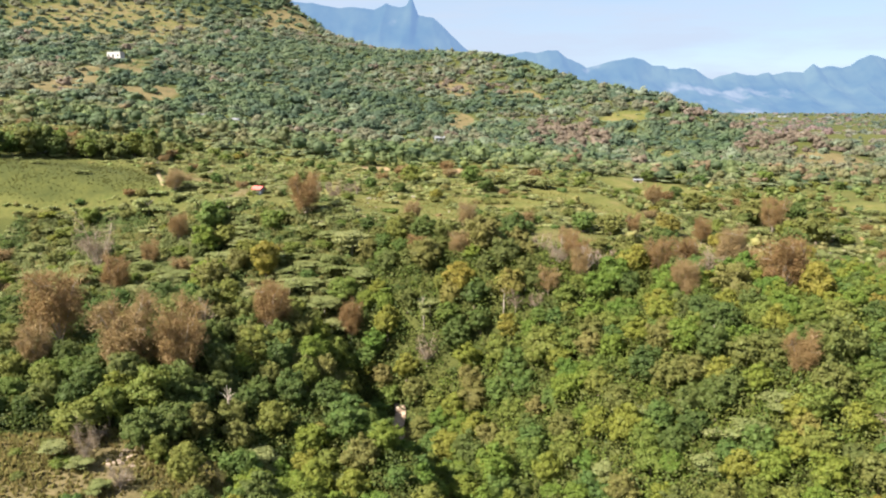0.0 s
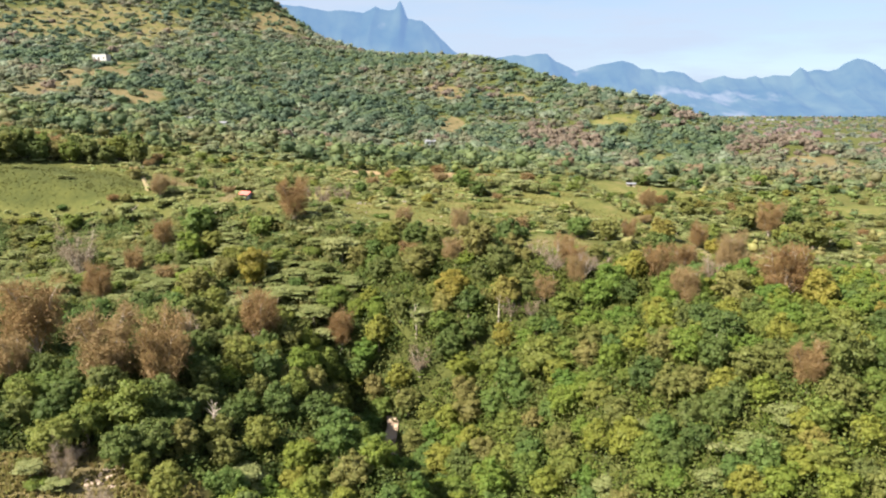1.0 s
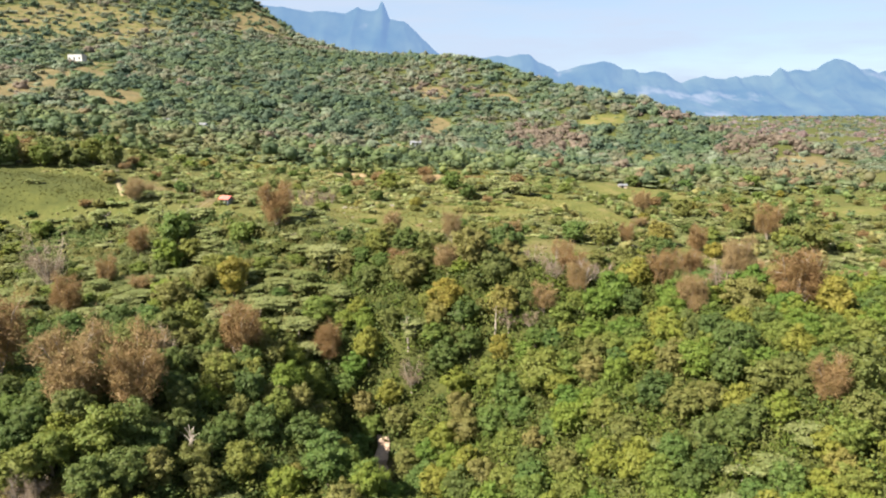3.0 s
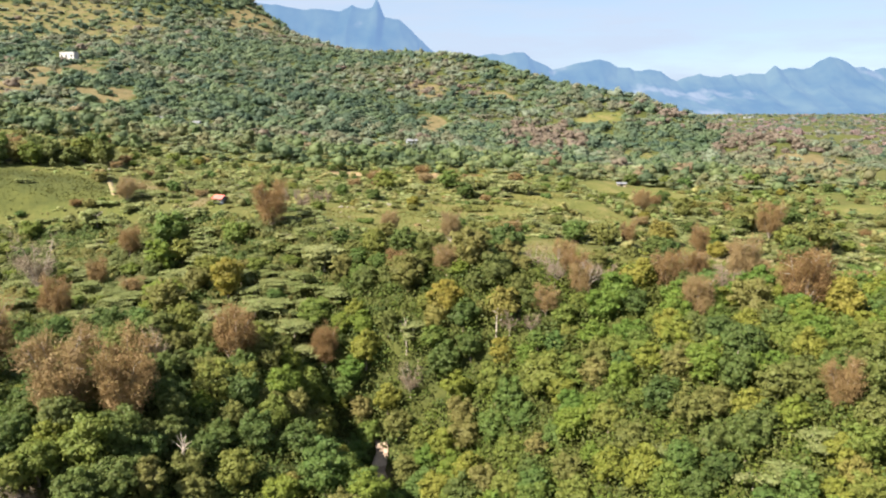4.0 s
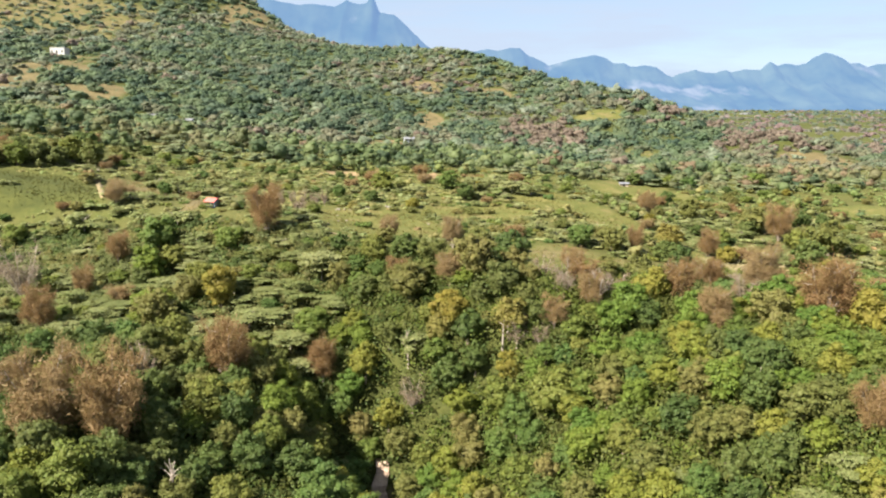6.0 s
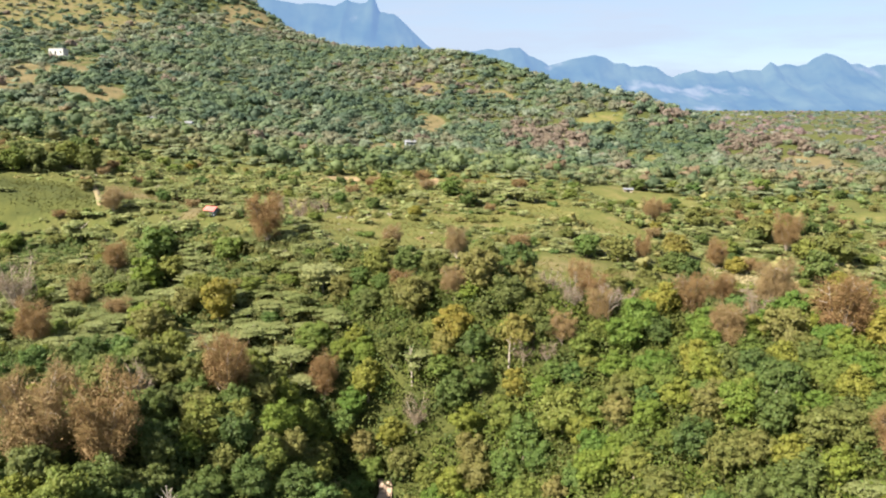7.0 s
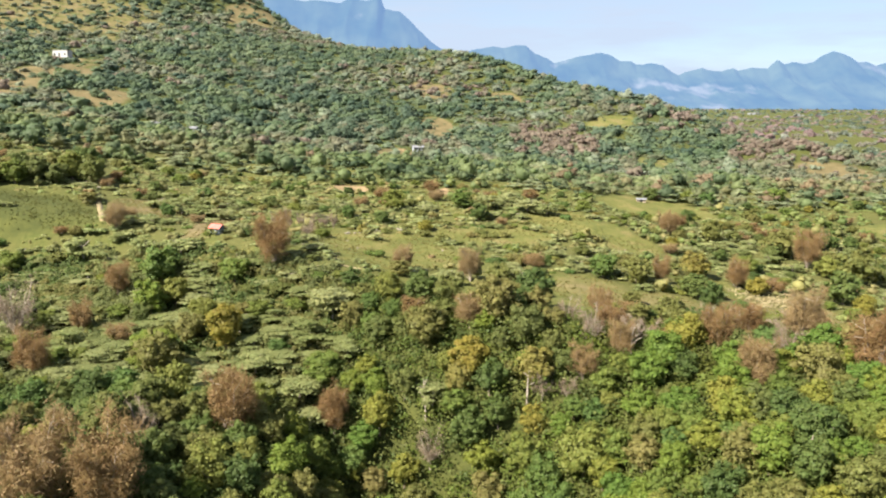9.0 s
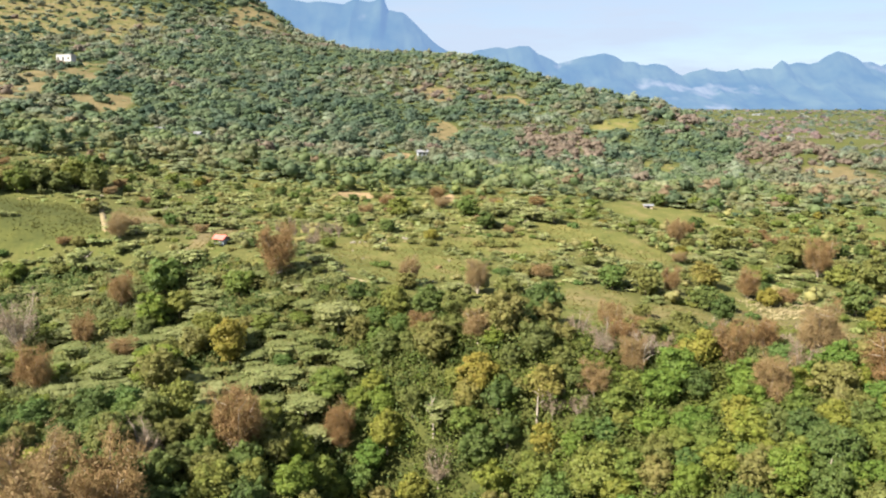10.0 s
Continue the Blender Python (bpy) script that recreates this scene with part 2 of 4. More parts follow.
def ground(x, y):
    x, y = np.asarray(x, float), np.asarray(y, float)
    near = np.exp(-(soft(y - 350, 60) / 500) ** 2)
    z = 75.678 - 12.495 * np.tanh((x + 122.426) / 102.183) * near + 11.489 * np.tanh(soft(y - 228, 20) / 160) * near
    z = z - 7.898 * near * sig((x - 66) / 14) * sig((y - 165) / 10)
    # the ravine's side, steep on the right and ending on a spur on the left
    u = soft(rim(x) - y, 4)
    cap = 26.795 + 11.916 * sig((x + 19.352) / 4.031)
    steep = 0.91 - 0.057 * np.exp(-((x - 8) / 22) ** 2) - 0.356 * sig((x - 35) / 8)
    z = z - cap * np.tanh(steep * u * u / (u + 10.1) / cap)
    axis = -15.487 + 0.503 * (157 - y)
    wide = np.where(x > axis, 55.515, 8.0)
    z = z - 20.519 * np.exp(-((x - axis) / wide) ** 2) * sig((160.472 - y) / 3) * sig((y - 20) / 30)
    # hollows and knolls along the rim
    z = z + 1.775 * np.exp(-((x + 78) / 34) ** 2 - ((y - 206) / 13) ** 2)
    z = z + 12.786 * np.exp(-((x + 62.069) / 45.31) ** 2 - ((y - 167.303) / 58.99) ** 2)
    z = z - 8.0 * np.exp(-((x + 25.732) / 12.158) ** 2 - ((y - 119.597) / 12.158) ** 2)
    z = z + 13 * np.exp(-(x / 20) ** 2 - ((y - 124) / 15) ** 2)
    # the hill behind, its ridge falling to the right
    v, q = -0.35 * x + 0.94 * y, 0.71 * x + 0.70 * y
    hill = 0.2 * soft(v - 445.477, 30) + 118.942 * np.exp(-((x + 298.376) / 150) ** 2 - ((y - 1184.792) / 260) ** 2)
    hill = hill + 79.91 * np.exp(-((x - 140.259) / 130) ** 2 - ((y - 842.169) / 130) ** 2)
    hill = hill + 20.555 * np.exp(-((x - 158.187) / 75) ** 2 - ((y - 603.321) / 80) ** 2)
    hill = hill + 75 * np.exp(-((x + 560) / 150) ** 2 - ((y - 950) / 250) ** 2)
    hill = hill * (1 - sig((q - 593.68) / 15.891)) * sig((1500 - y) / 120)
    z = z + hill + 9 * np.exp(-((x - 235) / 38) ** 2 - ((y - 508) / 26) ** 2)
    rough = np.clip((y - 40) / 200, 0.3, 1) * sig((1900 - y) / 200)
    z = z + (fractal(x, y, 70, 3) - 0.5) * 7 * rough * sig((y - 240) / 30) + (fractal(x, y, 14, 8, 3) - 0.5) * 1.6
    return z


# Open ground: middle x and y, half width and half depth, turn in degrees, and how dry (-1 lush, 0 green, 1 straw, 2 bare earth).
OPEN = [
    (-122, 250, 31, 17, 0, -1.0), (-82, 267, 16.1, 14.2, 0, 0.6), (-16, 229, 19.2, 27.4, 0, 0.25), (19, 256, 19.6, 11.8, 0, 0.3),
    (41, 278, 10.8, 22.7, 0, 0.1), (33, 203, 9.6, 15.9, -10, 0.45), (45, 193, 9.9, 17.8, -20, 0.5), (87, 331, 19.2, 22.3, 0, 0.3),
    (55, 263, 10.4, 17.1, 0, 0.3), (77, 205, 12.8, 19.9, 0, 0.6), (-232, 484, 18.5, 56.4, 0, 1.1), (-230, 536, 25.2, 54.1, 0, 0.8),
    (-184, 480, 21.6, 19.3, 0, 0.9), (-330, 760, 95, 110, 0, 0.55), (-185, 903, 30.5, 58.9, 0, 0.7),
]
OPEN_SMALL = [
    (-61, 241, 4.0, 15.1, 0, 0.8), (70, 221, 6.0, 12.4, 0, 0.3), (-32, 329, 9.0, 12.9, 0, 1.5), (4, 327, 2.6, 8.4, 0, 1.6),
    (61, 294, 2.3, 7.4, 0, 2.0), (-80, 191, 7.9, 6.6, 0, 0.3), (164, 303, 13.3, 12.0, 0, 0.3), (226, 457, 27.5, 21.5, 0, 0.9),
    (2, 658, 17.8, 29.2, 0, 1.05), (62, 640, 11.9, 17.8, 0, 1.2), (6, 537, 14.1, 41.4, 0, 0.9), (-17, 446, 12.1, 22.8, 0, 1.4),
    (128, 563, 18.5, 12.9, 0, 0.4), (-35, 366, 7.6, 8.6, 0, -0.3), (131, 482, 10.7, 16.3, 0, 0.4), (-248, 588, 15, 12, 0, 0.9), (-58, 104, 24, 13, 10, 0.7),
    (-10, 153, 1.8, 5.1, 0, 1.0),
]


def openness(x, y):
    """How far inside open ground a place lies (0 none, 1 well inside), and how dry it is there."""
    x, y = np.asarray(x, float), np.asarray(y, float)
    wobble = (fractal(x, y, 16, 21, 4) - 0.5) * 0.95
    inside, dry = np.zeros_like(x), np.zeros_like(x)
    for cx, cy, rx, ry, deg, d in OPEN + OPEN_SMALL:
        c, s = math.cos(radians(deg)), math.sin(radians(deg))
        a, b = ((x - cx) * c + (y - cy) * s) / rx, (-(x - cx) * s + (y - cy) * c) / ry
        w = np.clip((1.0 - np.sqrt(a * a + b * b) + wobble) * 4, 0, 1)
        dry = np.where(w > inside, d, dry)
        inside = np.maximum(inside, w)
    return inside, dry


def mesh_object(name, verts, faces, mat, parent=None, smooth=False):
    me = bpy.data.meshes.new(name)
    me.from_pydata([tuple(v) for v in verts] if not isinstance(verts, np.ndarray) else verts.tolist(), [], faces if isinstance(faces, list) else faces.tolist())
    me.materials.append(mat)
    if smooth:
        me.polygons.foreach_set("use_smooth", [True] * len(me.polygons))
    ob = new(name, me)
    if parent:
        ob.parent = parent
    return ob


def part(name, bm, mat, parent, label=""):
    """Links a bmesh as one mesh object under a thing or a part."""
    me = bpy.data.meshes.new(name)
    bm.to_mesh(me)
    bm.free()
    me.materials.append(mat)
    ob = new(name, me)
    ob.parent = parent
    return tagged(ob, label)


def steps(stops):
    """Grid lines with a given spacing up to each stop."""
    lines = [stops[0][0]]
    for (a, sa), (b, sb) in zip(stops, stops[1:]):
        while lines[-1] < b - 0.01:
            f = (lines[-1] - a) / (b - a)
            lines.append(min(b, lines[-1] + sa + (sb - sa) * f))
    return np.array(lines)


def land():
    ys = steps([(-900, 90), (0, 20), (80, 2.2), (300, 2.4), (700, 8), (1300, 40), (4700, 160)])
    right = steps([(0, 2.2), (110, 2.4), (320, 8), (900, 40), (4300, 180)])
    xs = np.concatenate([-right[:0:-1], right])
    gx, gy = np.meshgrid(xs, ys)
    x, y = gx.ravel(), gy.ravel()
    z = ground(x, y)
    n, m = len(xs), len(ys)
    i = np.arange(n * m).reshape(m, n)
    faces = np.stack([i[:-1, :-1], i[:-1, 1:], i[1:, 1:], i[1:, :-1]], -1).reshape(-1, 4)
    ob = mesh_object("ground", np.stack([x, y, z], 1), faces, PASTURE, smooth=True)
    inside, dry = openness(x, y)
    plateau = sig((y - wood_edge(x) - 4) / 6)
    streak = fractal(x, y, 45, 31, 4)
    straw = np.where(inside > 0.02, np.clip(dry, 0, 1), 0.05 + 0.6 * streak)
    bare = np.where(inside > 0.3, np.clip(dry - 1, 0, 1), 0)
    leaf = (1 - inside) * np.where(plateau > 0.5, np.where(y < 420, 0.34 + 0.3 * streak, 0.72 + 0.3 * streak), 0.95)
    plain = sig((0.71 * x + 0.70 * y - 610) / 12)
    leaf = leaf * (1 - 0.3 * plain)
    straw = straw * (1 - plain) + plain * (0.1 + 0.35 * streak)
    leaf = leaf + inside * np.where(dry < -0.5, 0.8, 0)
    colour = np.stack([straw, bare, leaf, np.ones_like(x)], 1)
    ob.data.attributes.new("cover", "FLOAT_COLOR", "POINT").data.foreach_set("color", colour.astype(np.float32).ravel())
    return tagged(ob, "green and straw coloured rough pasture with bare earth patches", "ground", kind="structure")


land()


# ---- far mountains ----
def mountain(name, label, crest, needles, depth, y0, floor, seed, ragged):
    """A range under a crest line of (x, height), with spurs and gullies falling off it and rock needles on top."""
    knots = np.array(crest, float)
    xs, ys = np.arange(knots[0, 0], knots[-1, 0], 6.0), np.sign(np.linspace(-1, 1, 91)) * np.abs(np.linspace(-1, 1, 91)) ** 1.6
    gx, gv = np.meshgrid(xs, ys)
    dy = np.abs(gv) * depth
    warp = (fractal(gx + 9000, gv * depth + 3000, 210, seed + 3, 4) - 0.5) * np.minimum(dy, 260) * 1.3
    line = np.interp(gx + warp, knots[:, 0], knots[:, 1]) - floor
    broad = np.convolve(np.pad(np.interp(xs, knots[:, 0], knots[:, 1]), 40, mode="edge"), np.ones(81) / 81, "valid")[None, :] - floor
    far = np.clip(dy / 260, 0, 1)
    body = line * (1 - far) + broad * far
    spur = np.abs(fractal(gx + 9000, gv * depth * 0.35 + 3000, 170, seed, 4) - 0.5) * 2
    z = body * (1 - np.minimum(1, dy / depth) ** 0.8) - (spur * 70 + 12) * np.clip(dy / 160, 0, 1) * np.exp(-dy / depth)
    z = floor + z + (fractal(gx + 9000, gv * depth + 3000, 26, seed + 9, 4) - 0.5) * ragged
    for px, ph, pw in needles:
        z = np.maximum(z, ph - 22 * (np.abs(gx - px) / pw) ** 1.4 - 26 * (dy / pw) ** 1.3)
    z = np.where(np.abs(gv) > 0.99, floor - 40, z)
    n, m = len(xs), len(ys)
    i = np.arange(n * m).reshape(m, n)
    faces = np.stack([i[:-1, :-1], i[:-1, 1:], i[1:, 1:], i[1:, :-1]], -1).reshape(-1, 4)
    verts = np.stack([gx.ravel(), (y0 + gv * depth).ravel(), z.ravel()], 1)
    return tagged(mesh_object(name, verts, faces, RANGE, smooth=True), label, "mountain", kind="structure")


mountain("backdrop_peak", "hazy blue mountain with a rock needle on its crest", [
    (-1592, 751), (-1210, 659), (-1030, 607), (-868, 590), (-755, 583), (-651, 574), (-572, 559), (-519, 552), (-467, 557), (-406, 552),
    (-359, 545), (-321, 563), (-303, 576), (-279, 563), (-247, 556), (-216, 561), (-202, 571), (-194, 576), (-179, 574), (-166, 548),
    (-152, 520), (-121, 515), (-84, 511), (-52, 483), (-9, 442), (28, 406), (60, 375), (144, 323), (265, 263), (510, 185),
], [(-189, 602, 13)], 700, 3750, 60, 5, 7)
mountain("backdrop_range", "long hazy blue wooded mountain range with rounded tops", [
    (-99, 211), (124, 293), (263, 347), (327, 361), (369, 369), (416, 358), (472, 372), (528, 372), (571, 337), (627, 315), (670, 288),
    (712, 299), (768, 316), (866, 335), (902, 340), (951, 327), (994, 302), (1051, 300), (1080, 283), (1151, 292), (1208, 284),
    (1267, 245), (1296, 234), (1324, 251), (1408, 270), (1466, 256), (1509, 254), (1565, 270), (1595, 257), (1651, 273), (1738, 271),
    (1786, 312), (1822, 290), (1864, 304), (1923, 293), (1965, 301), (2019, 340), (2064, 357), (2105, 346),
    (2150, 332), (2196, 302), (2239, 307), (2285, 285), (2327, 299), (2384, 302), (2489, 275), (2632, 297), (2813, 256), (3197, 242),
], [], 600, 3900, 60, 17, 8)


# ---- trees ----
def unit(v):
    return v / np.maximum(np.linalg.norm(v, axis=-1, keepdims=True), 1e-9)


def sprays(rng, middle, normal, size, slim=0.75):
    """Pointed leaf sprays, one triangle each, facing along their normals."""
    n = len(middle)
    side = unit(np.cross(normal, rng.normal(size=(n, 3))))
    up = np.cross(normal, side)
    s = size[:, None] if np.ndim(size) else size
    a, b, c = middle - up * s, middle + up * s * 0.7 - side * s * slim, middle + up * s * 0.5 + side * s * slim * 1.3
    verts = np.stack([a, c, b], 1).reshape(-1, 3)
    return verts, np.arange(n)[:, None] * 3 + [0, 1, 2]


def ball(rng, middle, radii, rough=0.16):
    """A dented low ball: the dark inside of a clump."""
    bm = bmesh.new()
    bmesh.ops.create_icosphere(bm, subdivisions=1, radius=1)
    v = np.array([q.co[:] for q in bm.verts])
    f = np.array([[w.index for w in q.verts] for q in bm.faces])
    bm.free()
    return v * (1 + rng.normal(size=(len(v), 1)) * rough) * radii + middle, f


def join(pieces):
    verts, faces, n = [], [], 0
    for v, f in pieces:
        verts.append(v)
        faces.append(np.asarray(f) + n)
        n += len(v)
    return np.concatenate(verts), np.concatenate(faces)


def limb(points, radii, sides=6):
    """A tapered branch through the points."""
    points = np.array(points, float)
    verts = []
    for i, (p, r) in enumerate(zip(points, radii)):
        way = unit(points[min(i + 1, len(points) - 1)] - points[max(i - 1, 0)])
        a = unit(np.cross(way, (0.3, 0.9, 0.1)))
        b = np.cross(way, a)
        verts += [p + r * (a * math.cos(k / sides * math.tau) + b * math.sin(k / sides * math.tau)) for k in range(sides)]
    faces = []
    for i in range(len(points) - 1):
        for k in range(sides):
            q = [i * sides + k, i * sides + (k + 1) % sides, (i + 1) * sides + (k + 1) % sides, (i + 1) * sides + k]
            faces += [[q[0], q[1], q[2]], [q[0], q[2], q[3]]]
    return np.array(verts), np.array(faces)


def trunk_shape(rng, height, girth, spread, limbs):
    lean = rng.normal(size=2) * 0.25
    top = np.array([lean[0], lean[1], height])
    pieces = [limb([(0, 0, -0.8), (lean[0] * 0.2, lean[1] * 0.2, height * 0.4), top], [girth * 1.5, girth, girth * 0.6])]
    for k in range(limbs):
        a = k / limbs * math.tau + rng.uniform(-0.5, 0.5)
        s = np.array([lean[0] * 0.6, lean[1] * 0.6, height * rng.uniform(0.55, 0.9)])
        e = s + np.array([math.cos(a) * spread, math.sin(a) * spread, height * rng.uniform(0.25, 0.5)])
        m = (s + e) / 2 + np.array([0, 0, -0.1 * spread])
        pieces.append(limb([s, m, e], [girth * 0.55, girth * 0.38, girth * 0.15], 4))
    return join(pieces)


def clump_points(rng, lobes, count, shell=0.10):
    """Places and facings of sprays over a set of lobes (middle and radii of each)."""
    weight = np.array([r[0] * r[1] + r[2] * r[0] for _, r in lobes])
    pick = rng.choice(len(lobes), size=count, p=weight / weight.sum())
    middle, radii = np.array([m for m, _ in lobes])[pick], np.array([r for _, r in lobes])[pick]
    d = unit(rng.normal(size=(count, 3)) + [0, 0, 0.35])
    place = middle + d * radii * (1 + rng.normal(size=(count, 1)) * shell)
    normal = unit(d / radii + 0.0)
    return place, normal


def crown_lobes(rng, kind):
    """The clumps that make up a crown 7 m across."""
    lobes = []
    if kind == "feather":
        for k in range(17):
            a, r = rng.uniform(0, math.tau), 2.9 * math.sqrt(rng.uniform(0, 1))
            tier = rng.uniform(0, 2.4)
            lobes.append(((math.cos(a) * r, math.sin(a) * r, 5.0 - 0.16 * r * r - tier + rng.uniform(-0.15, 0.15)), (rng.uniform(0.9, 1.7), rng.uniform(0.9, 1.7), rng.uniform(0.18, 0.36))))
        return lobes
    if kind == "bush":
        for k in range(8):
            a, r = rng.uniform(0, math.tau), 2.3 * math.sqrt(rng.uniform(0, 1))
            s = rng.uniform(0.8, 1.4)
            lobes.append(((math.cos(a) * r, math.sin(a) * r, 1.5 + rng.uniform(-0.4, 0.5) - 0.1 * r), (s, s, s * 0.85)))
        return lobes
    for k in range(40):
        d = unit(rng.normal(size=3) + np.array([0, 0, 0.25]))
        r = rng.uniform(0.62, 1.10)
        s = rng.uniform(0.45, 0.98) * (1.2 - 0.35 * r)
        lobes.append(((d[0] * r * 2.65, d[1] * r * 2.65, 4.3 + d[2] * r * 2.6), (s, s, s * rng.uniform(0.6, 0.9))))
    lobes.append(((0, 0, 4.0), (2.25, 2.25, 2.05)))
    return lobes


def crown_shape(rng, kind, count, size):
    lobes = crown_lobes(rng, kind)
    place, normal = clump_points(rng, lobes, count, 0.2)
    normal = unit(normal + rng.normal(size=normal.shape) * 0.34 + [0, 0, 0.7 if kind == "feather" else 0.2])
    pieces = [ball(rng, np.array(m), np.array(r) * (0.84 if kind != "feather" else 0.7)) for m, r in lobes]
    pieces.append(sprays(rng, place, normal, size * rng.uniform(0.6, 1.35, size=count)))
    return join(pieces)


def bare_shape(rng, twigs, droop):
    """A leafless crown: forking boughs and many fine upright twigs."""
    pieces, tips = [], []
    for k in range(11):
        a = k / 11 * math.tau + rng.uniform(-0.4, 0.4)
        s = np.array([0, 0, rng.uniform(0.5, 2.6)])
        e = np.array([math.cos(a) * rng.uniform(1.2, 2.6), math.sin(a) * rng.uniform(1.2, 2.6), rng.uniform(2.8, 7.2)])
        m = s * 0.45 + e * 0.55 + np.array([0, 0, -0.35])
        pieces.append(limb([s, m, e], [0.11, 0.07, 0.03], 4))
        for q in range(4):
            f = rng.uniform(0.35, 1.0)
            b = s + (e - s) * f
            t = b + unit(rng.normal(size=3) + np.array([math.cos(a), math.sin(a), 0.9])) * rng.uniform(0.9, 1.7)
            pieces.append(limb([b, (b + t) / 2 + rng.normal(size=3) * 0.08, t], [0.05, 0.035, 0.015], 3))
            tips += [b + (t - b) * u for u in (0.35, 0.6, 0.8, 1.0)]
    tips = np.array(tips)
    base = tips[rng.integers(0, len(tips), twigs)] + rng.normal(size=(twigs, 3)) * [0.35, 0.35, 0.35]
    way = unit(rng.normal(size=(twigs, 3)) + [0, 0, 0.8 - droop] + base * [0.25, 0.25, 0.0])
    side = unit(np.cross(way, rng.normal(size=(twigs, 3))))
    long = rng.uniform(0.35, 0.9, size=(twigs, 1))
    thin = rng.uniform(0.018, 0.04, size=(twigs, 1))
    verts = np.stack([base - side * thin, base + side * thin, base + way * long], 1).reshape(-1, 3)
    i = np.arange(twigs)[:, None] * 3
    return join(pieces), (verts, i + [0, 1, 2])


def plain_mesh(name, shape, mat):
    me = bpy.data.meshes.new(name)
    me.from_pydata(shape[0].tolist(), [], shape[1].tolist())
    me.materials.append(mat)
    return me


class Kind:
    """One kind of tree: a few forms, each built once with its parts, then copied."""

    def __init__(self, name, label, category, group, mat, form, bark, forms=5, count=860, size=0.32, seed=1):
        self.protos, self.used = [], 0
        self.sink = {"round": 1.5, "feather": 1.0, "bush": 0.3, "bare": 0.8}[form]
        for k in range(forms):
            rng = np.random.default_rng(seed * 100 + k)
            root = new(name)
            root.empty_display_size = 0.5
            tagged(root, label, category, group)
            if form == "bare":
                boughs, twigs = bare_shape(rng, count, 0.3)
                wood = join([trunk_shape(rng, 3.0, 0.2, 1.0, 3), boughs])
                meshes = [("trunk", plain_mesh("trunk", wood, bark))]
                if mat is BROWN_LEAF:
                    lobes = crown_lobes(rng, "round")
                    place, normal = clump_points(rng, lobes, count, 0.22)
                    leaves = sprays(rng, place, unit(normal + rng.normal(size=normal.shape) * 0.8), 0.17 * rng.uniform(0.5, 1.4, size=count), 0.24)
                    twigs = join([twigs, leaves])
                meshes.append(("crown", plain_mesh("crown", twigs, mat)))
            else:
                tall = {"round": 3.8, "feather": 3.7, "bush": 1.2}[form]
                girth = {"round": 0.2, "feather": 0.13, "bush": 0.07}[form]
                meshes = [("trunk", plain_mesh("trunk", trunk_shape(rng, tall, girth, 1.6 if form != "bush" else 0.9, 4), bark)),
                          ("crown", plain_mesh("crown", crown_shape(rng, form, count, size), mat))]
            for part_name, me in meshes:
                ob = new(part_name, me)
                ob.parent = root
            self.protos.append([root, None])

    def plant(self, x, y, across, tall=1.0):
        s = across / 7.0
        m = Matrix.LocRotScale((x, y, float(ground(x, y)) - 0.15 - self.sink * s * tall * (0.45 if y < 200 else 1.0)), Euler((0, 0, random.uniform(0, math.tau))), (s, s, s * tall * random.uniform(0.92, 1.15)))
        slot = self.protos[self.used % len(self.protos)]
        self.used += 1
        if slot[1] is None:
            slot[1] = m
        else:
            copy_thing(slot[0], m)

    def settle(self):
        for root, m in self.protos:
            if m is None:
                for c in list(root.children):
                    bpy.data.objects.remove(c)
                bpy.data.objects.remove(root)
            else:
                root.matrix_basis = m


